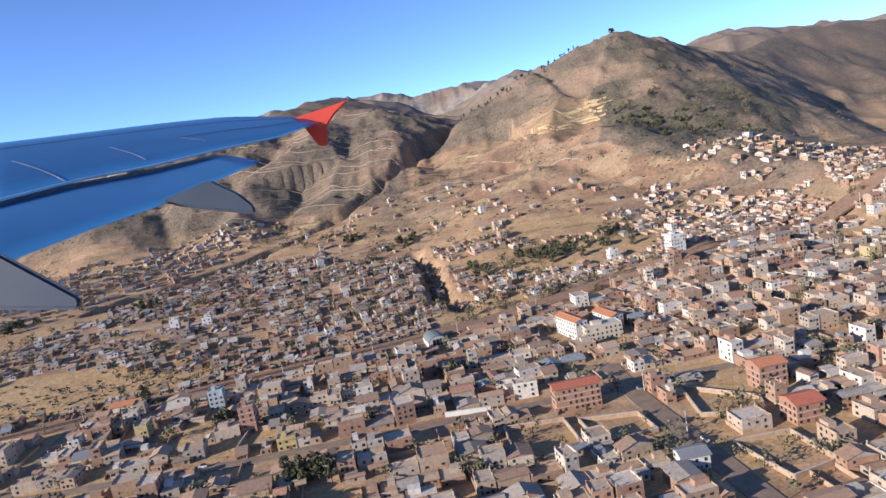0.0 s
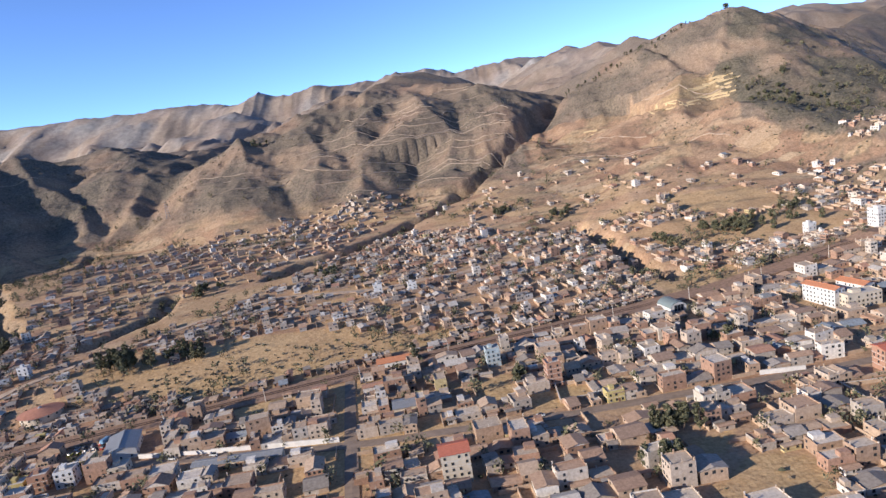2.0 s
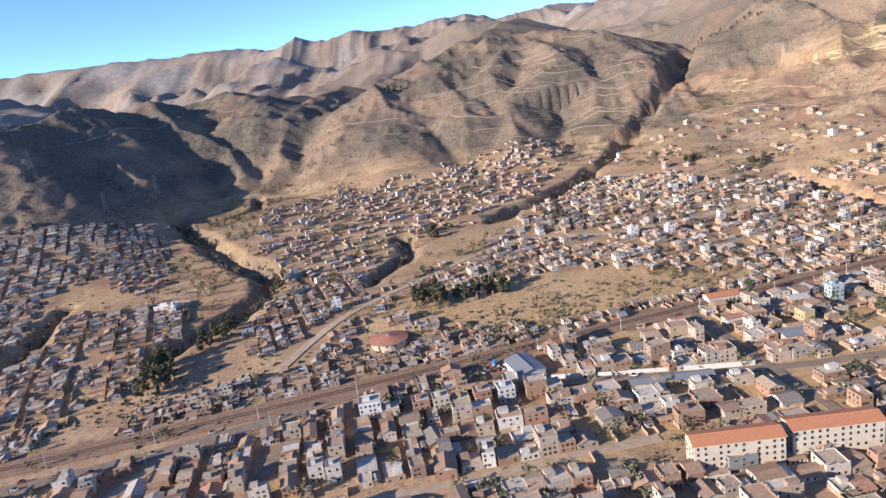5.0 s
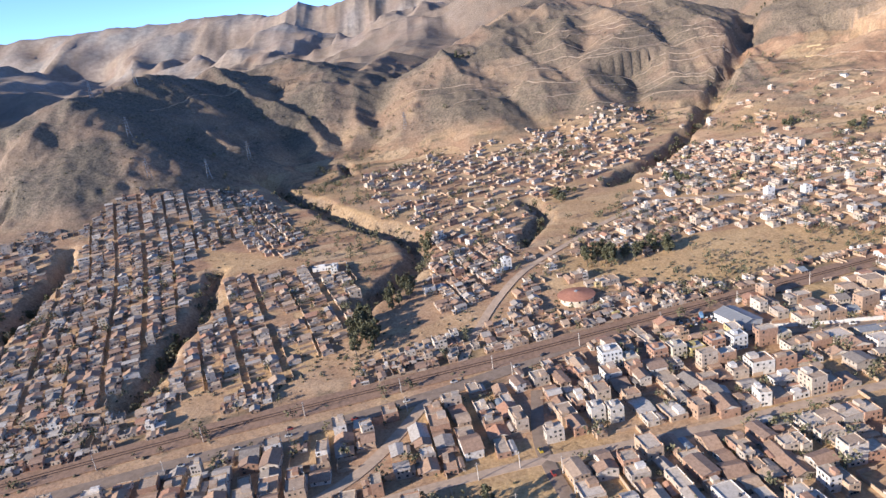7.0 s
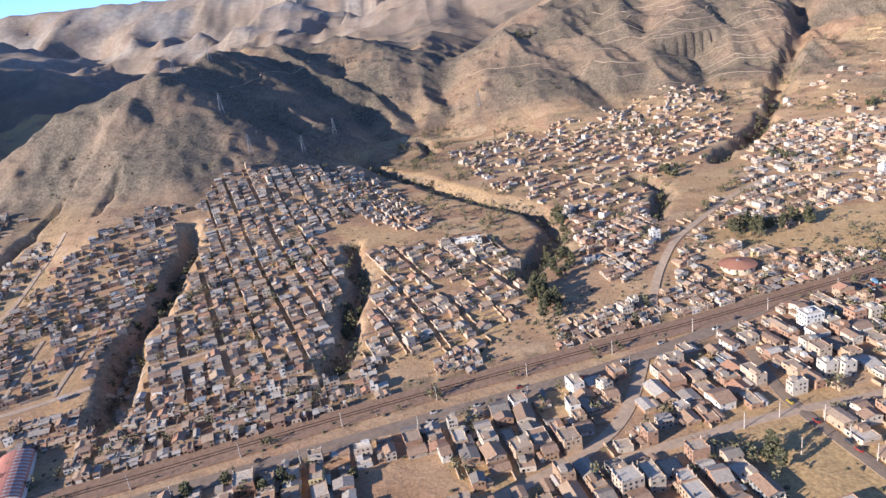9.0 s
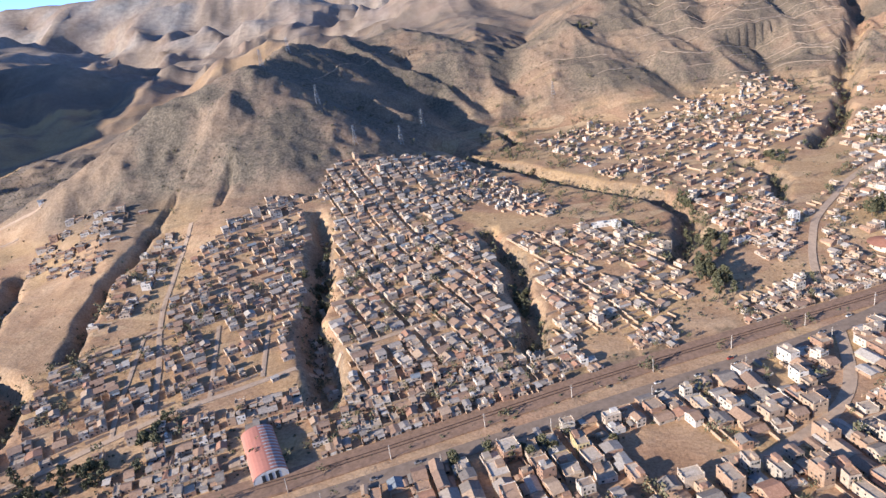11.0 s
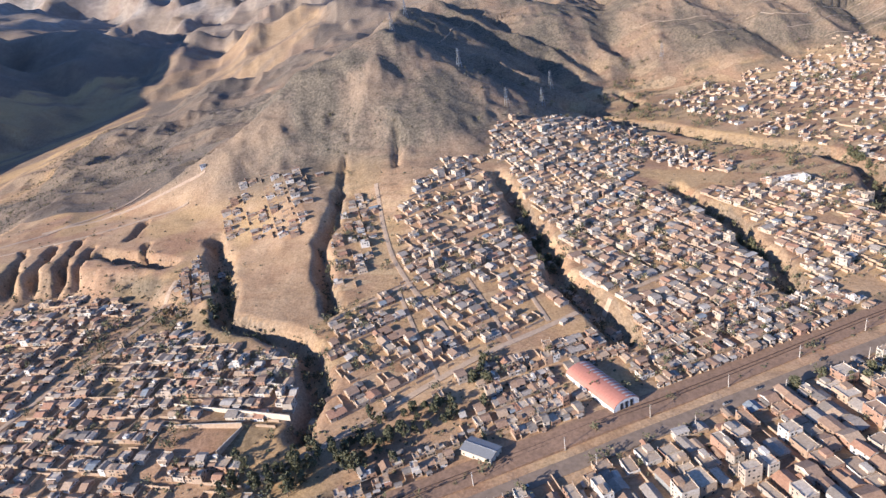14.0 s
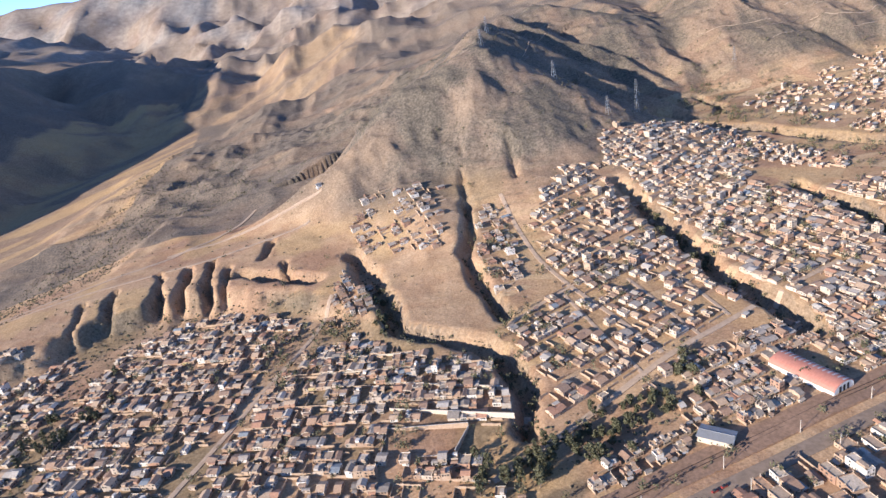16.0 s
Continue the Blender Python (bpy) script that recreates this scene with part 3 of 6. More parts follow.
ribbon("dirt_road", [(-744, 326, 0), (-715, 334, 0), (-680, 337, 0), (-655, 338, 0), (-640, 337, 0)], 2.2, 0.25, DIRT_ROAD, "dirt track to a small quarry")
ribbon("street", [(33, 165, 0), (34, 144, 0), (39, 114, 0), (44, 80, 0), (50, 40, 0)], 5.0, 0.15, ASPHALT, "grey paved street between walled plots", "street")
ribbon("street", [(-245, 128, 0), (-248, 100, 0), (-241, 70, 0), (-236, 30, 0)], 3.4, 0.15, ASPHALT, "grey paved street along the playing field", "street")
ribbon("street", [(-300, 84, 0), (-262, 93, 0), (-245, 96, 0), (-215, 99, 0), (-150, 112, 0)], 3.0, 0.16, DIRT_ROAD, "dusty street past the playing field", "street")
ribbon("street", [(-121, 187, 0), (-115, 152, 0), (-110, 125, 0), (-104, 90, 0)], 3.2, 0.16, ASPHALT, "narrow asphalt street between houses", "street")
ribbon("street", [(-330, 75, 0), (-304, 88, 0), (-290, 101, 0), (-280, 122, 0), (-275, 134, 0)], 3.6, 0.16, DIRT_ROAD, "winding dirt street along a dry stream", "street")
ribbon("street", [(-175, 145, 0), (-116, 139, 0), (-60, 140, 0), (5, 147, 0), (60, 152, 0)], 3.4, 0.18, ASPHALT, "long straight street with walls on both sides", "street")
for x, y, n in ((-225, 565, 230), (-220, 535, 220), (-212, 508, 210), (-180, 600, 190), (-190, 482, 190), (-150, 625, 150), (-200, 522, 200), (-190, 550, 200), (-165, 470, 140), (-262, 480, 60), (-265, 500, 60), (60, 500, 80), (-20, 480, 120), (-10, 455, 100), (20, 420, 110), (-480, 445, 120), (-300, 520, 60), (-105, 597, 90), (-135, 586, 80), (-171, 556, 150), (-135, 541, 120), (-200, 524, 160), (-90, 526, 60), (-128, 490, 90)):
    contour_track(x, y, n, "hill_path", "pale earth path that follows the slope")

STUBBLE = plain("pale_stubble", (0.53, 0.39, 0.21), 0.95, 0.5, 0.35)
strip_rng = random.Random(3)
for k in range(34):
    f = (k + 0.5) / 34
    a, b = ((112, 478), (74, 461)) if f < 0.5 else ((74, 461), (8, 497))
    f = f * 2 % 1
    x, y = a[0] + (b[0] - a[0]) * f + strip_rng.uniform(-4, 4), a[1] + (b[1] - a[1]) * f + strip_rng.uniform(-9, 7)
    contour_track(x, y, strip_rng.uniform(9, 20), "stubble_terrace", "pale yellow stubble terrace strip on the spur", strip_rng.uniform(0.9, 2.0), STUBBLE)

# ---- helpers for things ----
def part(name, bm, material, parent, label=""):
    """Links a bmesh as one mesh under a thing or a part."""
    me = bpy.data.meshes.new(name)
    bm.to_mesh(me)
    bm.free()
    for m in (material if isinstance(material, (list, tuple)) else [material]):
        me.materials.append(m)
    ob = new(name, me)
    ob.parent = parent
    return tagged(ob, label)


def share(name, like, parent, m):
    """Another piece on the same mesh."""
    ob = new(name, like.data)
    ob.parent = parent
    ob.matrix_basis = m
    return ob


def thing(name, m, label, category, group="", kind=""):
    ob = new(name)
    ob.empty_display_size = 0.5
    ob.matrix_basis = m
    return tagged(ob, label, category, group, kind)


def add_box(bm, x0, x1, y0, y1, z0, z1):
    v = [bm.verts.new(p) for p in ((x0, y0, z0), (x1, y0, z0), (x1, y1, z0), (x0, y1, z0), (x0, y0, z1), (x1, y0, z1), (x1, y1, z1), (x0, y1, z1))]
    for f in ((3, 2, 1, 0), (4, 5, 6, 7), (0, 1, 5, 4), (1, 2, 6, 5), (2, 3, 7, 6), (3, 0, 4, 7)):
        bm.faces.new([v[k] for k in f])
    return bm


def box(x0, x1, y0, y1, z0, z1):
    return add_box(bmesh.new(), x0, x1, y0, y1, z0, z1)


def shell_gable(w, d, h, rise, below=2.0):
    """Walls with two gables; the ridge runs along x."""
    bm = bmesh.new()
    lo = [bm.verts.new((x, y, -below)) for x, y in ((-w, -d), (w, -d), (w, d), (-w, d))]
    hi = [bm.verts.new((x, y, h)) for x, y in ((-w, -d), (w, -d), (w, d), (-w, d))]
    a, b = bm.verts.new((-w, 0, h + rise)), bm.verts.new((w, 0, h + rise))
    bm.faces.new((lo[0], lo[1], hi[1], hi[0]))
    bm.faces.new((lo[2], lo[3], hi[3], hi[2]))
    bm.faces.new((lo[1], lo[2], hi[2], b, hi[1]))
    bm.faces.new((lo[3], lo[0], hi[0], a, hi[3]))
    return bm


def gable_roof(w, d, h, rise, over=0.25, thick=0.12):
    bm = bmesh.new()
    k = rise / d
    y = d + over
    z = h - k * over
    prof = [(-y, z), (0, h + rise), (y, z), (y, z + thick), (0, h + rise + thick), (-y, z + thick)]
    ends = [[bm.verts.new((x, p, q + 0.03)) for p, q in prof] for x in (-w - over, w + over)]
    n = len(prof)
    for i in range(n):
        bm.faces.new((ends[0][i], ends[0][(i + 1) % n], ends[1][(i + 1) % n], ends[1][i]))
    for e, order in ((ends[0], 1), (ends[1], -1)):
        bm.faces.new([e[i] for i in (0, 5, 4, 1)][::order])
        bm.faces.new([e[i] for i in (1, 4, 3, 2)][::order])
    bmesh.ops.recalc_face_normals(bm, faces=bm.faces)
    return bm


def shell_flat(w, d, h, below=2.0, parapet=0.3):
    """Walls with a low parapet and the roof terrace set inside it."""
    bm = bmesh.new()
    t = 0.12
    def ring(ww, dd, z):
        return [bm.verts.new((x, y, z)) for x, y in ((-ww, -dd), (ww, -dd), (ww, dd), (-ww, dd))]
    rings = [ring(w, d, -below), ring(w, d, h + parapet), ring(w - t, d - t, h + parapet), ring(w - t, d - t, h + 0.02)]
    for a, b in zip(rings, rings[1:]):
        for i in range(4):
            bm.faces.new((a[i], a[(i + 1) % 4], b[(i + 1) % 4], b[i]))
    return bm


def window_bm(w=0.5, h=0.6):
    bm = box(-w / 2, w / 2, -0.05, 0.03, -h / 2, h / 2)
    return bm


ALONG = Matrix.Identity(4)


def openings(parent, w, d, h, storey, gap, glass, frame_mat, rnd, door=True):
    """Windows on all four walls, storey by storey; one shared mesh."""
    first = None
    for s in range(max(1, int(round(h / storey)))):
        z = 0.72 + s * storey
        for wall, (half, off) in enumerate(((w, d), (d, w), (w, d), (d, w))):
            n = max(1, int(2 * half / gap))
            for k in range(n):
                if rnd.random() < 0.22:
                    continue
                p = -half + (k + 0.5) * 2 * half / n
                m = pose(0, 0, 0, 0, 0, 90 * wall) @ pose(p, -off - 0.01, z)
                if first is None:
                    first = part("window", window_bm(), glass, parent)
                    part("window_sill", box(-0.27, 0.27, -0.11, 0.03, -0.32, -0.25), frame_mat, first)
                    first.matrix_basis = m
                else:
                    share("window", first, parent, m)
    if door:
        part("door", box(-0.25, 0.25, -0.05, 0.05, 0, 0.98), DOORS, parent).matrix_basis = pose(w * 0.3, -d - 0.01, 0)


DOORS = island_material("door_paint", [(0.0, (0.10, 0.07, 0.05)), (0.35, (0.16, 0.20, 0.24)), (0.6, (0.22, 0.12, 0.07)), (0.8, (0.28, 0.27, 0.25))], 0.6, source="object")
CONCRETE = plain("bare_concrete", (0.52, 0.46, 0.385), 0.9, 1.2)
TERRACE = island_material("roof_terraces", [(0.0, (0.46, 0.365, 0.27)), (0.3, (0.54, 0.45, 0.35)), (0.5, (0.40, 0.30, 0.215)), (0.72, (0.58, 0.50, 0.41)), (0.88, (0.44, 0.29, 0.19))], 0.95)
PALE_WALLS = island_material("pale_house_walls", [(0.0, (0.47, 0.375, 0.28)), (0.25, (0.53, 0.44, 0.34)), (0.45, (0.41, 0.30, 0.21)), (0.62, (0.46, 0.385, 0.31)), (0.80, (0.58, 0.51, 0.425)), (0.86, (0.38, 0.245, 0.165))])
BRICK = plain("hollow_brick", (0.36, 0.205, 0.135), 0.9, 2.5, 0.3)
TILE_RED = plain("red_roof_tiles", (0.46, 0.15, 0.09), 0.8, 1.2, 0.35, stretch=(1, 6, 1))
TILE_ORANGE = plain("orange_roof_tiles", (0.52, 0.22, 0.11), 0.8, 1.2, 0.35, stretch=(1, 6, 1))
WHITE = plain("weathered_white_paint", (0.60, 0.575, 0.53), 0.7, 0.6, 0.2)
CREAM = plain("cream_paint", (0.52, 0.44, 0.33), 0.8, 0.6, 0.2)
SHEET = plain("grey_roof_sheets", (0.30, 0.30, 0.295), 0.5, 0.8, 0.3, 0.3, (8, 1, 1))
BLUE_SHEET = plain("blue_roof_sheets", (0.20, 0.34, 0.48), 0.5, 0.8, 0.3, 0.2, (8, 1, 1))
TANK = plain("black_plastic", (0.04, 0.04, 0.045), 0.5)
YELLOW = plain("yellow_paint", (0.45, 0.36, 0.15), 0.8, 0.6, 0.25)
MUD_WALL = plain("adobe_wall", (0.43, 0.31, 0.21), 0.95, 1.0, 0.35)
WOOD = plain("weathered_pole_wood", (0.26, 0.20, 0.15), 0.9)

LABELS = {
    0: "low {} house with a brown tiled gable roof",
    1: "{} house with a flat concrete roof terrace and parapet",
    2: "unfinished {} house with bare columns on its flat roof",
    3: "plain {} shed house with a grey sheet roof",
}


def house(kind, w, d, storeys, seed):
    """One house with walls, roof, openings; kind: 0 tiled gable, 1 flat, 2 unfinished, 3 sheet roof. w and d are half sizes."""
    rnd = random.Random(seed)
    h = 1.22 * storeys + 0.1
    ob = thing("house", pose(0, 0, 0), LABELS[kind].format("one-storey" if storeys == 1 else "two-storey" if storeys == 2 else "brick several-storey"), "house", "houses of the town")
    if kind in (0, 3):
        rise = (0.36 if kind == 0 else 0.2) * d
        part("wall", shell_gable(w, d, h, rise), WALL_ONE, ob)
        roof = part("roof", gable_roof(w, d, h, rise), ROOF_ONE, ob)
        if kind == 0:
            part("ridge", box(-w - 0.2, w + 0.2, -0.09, 0.09, h + rise + 0.1, h + rise + 0.22), ROOF_ONE, roof)
    else:
        part("wall", shell_flat(w, d, h), WALL_ONE, ob)
        part("roof", box(-w + 0.12, w - 0.12, -d + 0.12, d - 0.12, h - 0.1, h + 0.03), CONCRETE, ob, "flat concrete roof terrace")
        if kind == 2:
            first = None
            for x in (-w + 0.15, 0.0, w - 0.15):
                for y in (-d + 0.15, d - 0.15):
                    m = pose(x, y, h)
                    if first is None:
                        first = part("column", box(-0.11, 0.11, -0.11, 0.11, 0, 0.85 + 0.3 * rnd.random()), CONCRETE, ob)
                        first.matrix_basis = m
                    else:
                        share("column", first, ob, m)
        else:
            bm = bmesh.new()
            bmesh.ops.create_cone(bm, cap_ends=True, segments=10, radius1=0.3, radius2=0.26, depth=0.6)
            part("water_tank", bm, TANK, ob, "black plastic water tank").matrix_basis = pose(w * 0.5, d * 0.4, h + 0.33)
            if rnd.random() < 0.7:
                part("stair_hut", box(-w * 0.8, -w * 0.1, 0, d * 0.8, h, h + 1.1), WALL_ONE, ob)
    openings(ob, w, d, h, 1.22, 1.25, GLASS, CONCRETE, rnd)
    return ob


# ---- plots of the town ----
rng = np.random.default_rng(7)
# neighbourhoods: (angle of the streets, density, plot width, block length, block depth, outline)
ZONES = [
    (9, 0.82, 3.9, 34, 11.4, [(-205, 160), (-60, 200), (34, 226), (110, 250), (260, 292), (240, 120), (110, 50), (-60, 50), (-190, 50)]),
    (-78, 0.86, 4.2, 34, 10.6, [(-560, 54), (-420, 93), (-260, 141), (-205, 158), (-188, 50), (-300, 30), (-480, 10)]),
    (18, 0.62, 3.3, 30, 10.6, [(-250, 178), (-205, 182), (-120, 214), (-45, 232), (30, 244), (130, 285), (75, 320), (0, 320), (-70, 335), (-105, 350), (-150, 320), (-185, 272), (-235, 225)]),
    (30, 0.42, 2.6, 30, 10.3, [(95, 262), (163, 262), (270, 300), (300, 400), (160, 372), (108, 360), (88, 318)]),
    (-67, 0.80, 3.9, 40, 10.6, [(-448, 128), (-405, 142), (-378, 150), (-374, 178), (-384, 232), (-398, 265), (-372, 300), (-380, 330), (-405, 350), (-440, 340), (-462, 336), (-466, 292), (-448, 210)]),
    (-67, 0.58, 3.8, 34, 10.6, [(-370, 150), (-338, 136), (-318, 158), (-298, 186), (-312, 232), (-330, 240), (-371, 238), (-364, 176)]),
    (27, 0.56, 3.6, 30, 10.2, [(-552, 104), (-500, 126), (-452, 148), (-454, 200), (-462, 250), (-464, 300), (-500, 300), (-526, 250), (-522, 195), (-554, 165)]),
    (15, 0.85, 2.7, 30, 8.6, [(-548, 71), (-450, 98), (-330, 134), (-325, 148), (-380, 150), (-440, 140), (-500, 124), (-545, 98)]),
    (15, 0.7, 2.7, 30, 8.6, [(-300, 142), (-200, 168), (-100, 196), (-10, 222), (-20, 240), (-120, 214), (-205, 184), (-260, 172), (-300, 160)]),
    (15, 0.75, 2.7, 30, 8.6, [(20, 232), (120, 262), (260, 306), (250, 330), (90, 275), (20, 246)]),
    (-80, 0.45, 2.8, 24, 9.46, [(-562, 232), (-545, 285), (-534, 262), (-540, 200), (-552, 180), (-557, 200)]),
    (-75, 0.35, 3.2, 20, 10.3, [(-627, 330), (-564, 305), (-574, 245), (-617, 262)]),
    (-14, 0.68, 3.3, 44, 9.4, [(-626, 192), (-600, 168), (-562, 142), (-556, 118), (-562, 108), (-606, 116), (-640, 92), (-680, 80), (-664, 150), (-645, 176)]),
    (-14, 0.56, 3.3, 30, 9.4, [(-723, 235), (-688, 240), (-656, 224), (-646, 208), (-660, 177), (-668, 141), (-690, 100), (-735, 110), (-747, 187), (-739, 221)]),
    (-14, 0.52, 3.3, 30, 9.4, [(-610, 112), (-580, 98), (-560, 80), (-590, 55), (-640, 40), (-720, 40), (-735, 108), (-690, 98), (-640, 92)]),
    (-75, 0.85, 2.6, 24, 7.74, [(-627, 250), (-612, 236), (-611, 205), (-622, 196), (-637, 206)]),
    (-14, 0.48, 3.3, 30, 9.6, [(-760, 225), (-745, 120), (-780, 90), (-840, 150), (-815, 235)]),
    (-60, 0.24, 3.0, 26, 10.4, [(-330, 398), (-302, 428), (-265, 428), (-231, 444), (-182, 462), (-138, 462), (-122, 440), (-128, 410), (-158, 345), (-180, 312), (-214, 300), (-232, 262), (-262, 236), (-280, 262), (-305, 300)]),
    (-60, 0.62, 2.5, 24, 7.74, [(-404, 372), (-369, 338), (-338, 268), (-345, 256), (-362, 258), (-394, 318), (-420, 346), (-425, 360)]),
    (-67, 0.78, 2.6, 26, 9.46, [(-308, 290), (-290, 272), (-262, 240), (-232, 262), (-240, 228), (-256, 192), (-270, 180), (-278, 200), (-276, 235), (-284, 258)]),
    (22, 0.72, 2.8, 28, 10.3, [(-119, 367), (-63, 350), (-70, 330), (-150, 320), (-175, 300)]),
    (20, 0.07, 2.8, 28, 10.3, [(-119, 420), (-40, 440), (60, 390), (95, 330), (40, 320), (-70, 345)]),
    (-20, 0.2, 2.8, 28, 10.3, [(-250, 415), (-180, 440), (-120, 470), (-120, 430), (-200, 420)]),
]
# ground kept free: (x, y, radius)
FREE = [(-187, 158, 9), (34, 192, 13), (-13, 209, 8), (-224, 187, 10), (-178, 154, 9), (-107, 191, 8), (82, 252, 6), (20.5, 143, 8), (61.5, 138, 6), (60, 121, 6), (-459, 99, 8), (-465, 112, 8), (-451, 104, 6.5), (-456, 115, 6.5), (-222, 137, 6),
        (-229, 110, 7), (-324, 236, 9), (-505, 86, 8), (10, 128, 9), (50, 134, 9), (50, 109, 9), (26, 129, 8), (-145, 107, 9), (-153, 106, 9), (-75, 180, 4), (-60, 159, 4), (34.5, 110, 4),
        (-255, 81, 15), (-205, 213, 12), (-300, 178, 9), (-56, 153, 5), (-210, 306, 6), (-592, 110, 11), (-604, 110, 6), (-556, 90, 15), (-300, 200, 8),
        (-535, 105, 8), (-521, 102, 12), (-540, 97, 10), (-506, 112, 7), (-210, 138, 6), (-198, 138, 6), (-186, 138, 6), (-171, 139, 4)]
LINES = [(4.9, RAIL), (3.4, AVENUE), (3.3, [(-262, 168), (-255, 185), (-238, 213), (-198, 254), (-170, 275), (-120, 268), (-60, 285)]), (1.9, [(-575, 88), (-550, 101), (-500, 129), (-466, 144), (-436, 158), (-410, 168)]),
         (1.6, [(-526, 184), (-518, 139), (-514, 122)]), (1.6, [(-496, 186), (-486, 136)]), (1.6, [(-476, 190), (-470, 145)]), (2.6, [(-632, 225), (-642, 194), (-658, 159), (-670, 129), (-684, 98)]),
         (1.9, [(-534, 285), (-532, 250), (-528, 215), (-521, 187), (-513, 165), (-503, 130)]), (3.8, [(33, 165), (34, 144), (39, 114), (44, 80), (50, 40)]), (3.2, [(-245, 128), (-248, 100), (-241, 70), (-236, 30)]),
         (2.8, [(-300, 84), (-262, 93), (-245, 96), (-215, 99), (-150, 112)]), (2.8, [(-121, 187), (-115, 152), (-110, 125), (-104, 90)]), (3.0, [(-330, 75), (-304, 88), (-290, 101), (-280, 122), (-275, 134)]),
         (3.0, [(-175, 145), (-116, 139), (-60, 140), (5, 147), (60, 152)])]


def lay_plots():
    rows, walls = [], []
    for zone, (angle, density, plot, length, deep, outline) in enumerate(ZONES):
        core = zone < 2
        tone = 2 if zone in (4, 5, 6) else 1
        a = radians(angle)
        ox, oy = np.mean(np.array(outline), axis=0)
        ca, sa = math.cos(a), math.sin(a)
        span = max(math.hypot(px - ox, py - oy) for px, py in outline)
        for row in range(-int(span / (deep + 2.1)) - 1, int(span / (deep + 2.1)) + 2):
            shift, slip = rng.uniform(-4, 4), rng.uniform(-0.8, 0.8)
            for col in range(-int(span / (length + 3)) - 1, int(span / (length + 3)) + 2):
                u0, v0 = col * (length + 2.5) + shift, row * (deep + 2.1) + slip
                for half in (0, 1):
                    u = u0
                    while u < u0 + length - 2:
                        w = plot * rng.uniform(0.6, 1.75 if core else 1.3)
                        mid = u + w / 2
                        lot = deep / 2
                        built = rng.random() < density
                        if built:
                            dd = rng.uniform(0.5, 1.0) * lot
                            vv = v0 + (dd / 2 if half == 0 else deep - dd / 2)
                            st = rng.choice([1, 2, 3, 4], p=[0.46, 0.36, 0.14, 0.04] if core else [0.86, 0.12, 0.02, 0.0])
                            kd = rng.choice([0, 1, 2, 3], p=[0.34, 0.27, 0.20, 0.19] if core else [0.30, 0.32, 0.18, 0.20]) if st < 3 else rng.choice([1, 2])
                            hw, hd, at = w / 2 * 0.96, dd / 2, a + (math.pi if half else 0) + rng.normal(0, 0.05)
                            if rng.random() < 0.4:
                                hw, hd, at = hd, hw, at + math.pi / 2
                            rows.append((ox + mid * ca - vv * sa, oy + mid * sa + vv * ca, hw, hd, st, at, kd, tone))
                            if dd < 0.82 * lot and rng.random() < 0.7:
                                d2 = (lot - dd) * 0.75
                                v2 = v0 + (dd + d2 / 2 if half == 0 else deep - dd - d2 / 2)
                                rows.append((ox + (mid + w * 0.15) * ca - v2 * sa, oy + (mid + w * 0.15) * sa + v2 * ca, w * 0.3, d2 / 2, 1, a + rng.normal(0, 0.05), rng.choice([0, 3, 3]), 0))
                        if rng.random() < (0.95 if density == 0.58 else 0.6 * density):
                            vv = v0 + (lot / 2 if half == 0 else deep - lot / 2)
                            walls.append((ox + u * ca - vv * sa, oy + u * sa + vv * ca, 0.09, lot / 2, 0.9, a, 0, 0))
                        if rng.random() < (0.95 if density == 0.58 else 0.25 if built else 0.85 * density):
                            vv = v0 + (0.1 if half == 0 else deep - 0.1)
                            walls.append((ox + mid * ca - vv * sa, oy + mid * sa + vv * ca, w / 2, 0.09, 1.0, a, 0, 0))
                        u += w
        rows_in = np.array(rows)
        if rows:
            start = lay_plots.done
            sel = inside(rows_in[start:, 0], rows_in[start:, 1], outline)
            rows = rows[:start] + [r for r, k in zip(rows[start:], sel) if k]
            lay_plots.done = len(rows)
        ws = lay_plots.walls_done
        if len(walls) > ws:
            arr = np.array(walls[ws:])
            walls = walls[:ws] + [r for r, k in zip(walls[ws:], inside(arr[:, 0], arr[:, 1], outline)) if k]
            lay_plots.walls_done = len(walls)
    return np.array(rows), np.array(walls)


lay_plots.done = lay_plots.walls_done = 0


def clear(b, slope=1.5):
    """Which plots lie on open, fairly level ground."""
    x, y = b[:, 0], b[:, 1]
    ok = np.ones(len(b), bool)
    for r, line in LINES:
        d, _ = line_distance(x, y, line)
        ok &= d > r - 0.9 + 0.42 * np.minimum(b[:, 2] + b[:, 3], 4)
    for fx, fy, r in FREE:
        ok &= np.hypot(x - fx, y - fy) > r
    for field in FIELDS + BARE:
        ok &= ~inside(x, y, field)
    z = height(x, y)
    s = np.hypot(height(x + 3, y) - height(x - 3, y), height(x, y + 3) - height(x, y - 3)) / 2
    gap = fractal(x / 22, y / 22, 2, 131) > 0.10
    return ok & (s < slope) & gap, z


plots, yard_walls = lay_plots()
ok, pz = clear(plots)
plots, pz = plots[ok], pz[ok]
okw, wz = clear(yard_walls)
yard_walls, wz = yard_walls[okw], wz[okw]

# houses built singly: those in two stretches nearest to the line of flight
single = (plots[:, 7] > 0) & (((plots[:, 0] > -70) & (plots[:, 0] < 95) & (plots[:, 1] < 168)) | ((plots[:, 0] > -300) & (plots[:, 0] < -190) & (plots[:, 1] < 132)))
order = np.where(single)[0]
order = order[np.argsort(plots[order, 1])][:190]
single = np.zeros(len(plots), bool)
single[order] = True

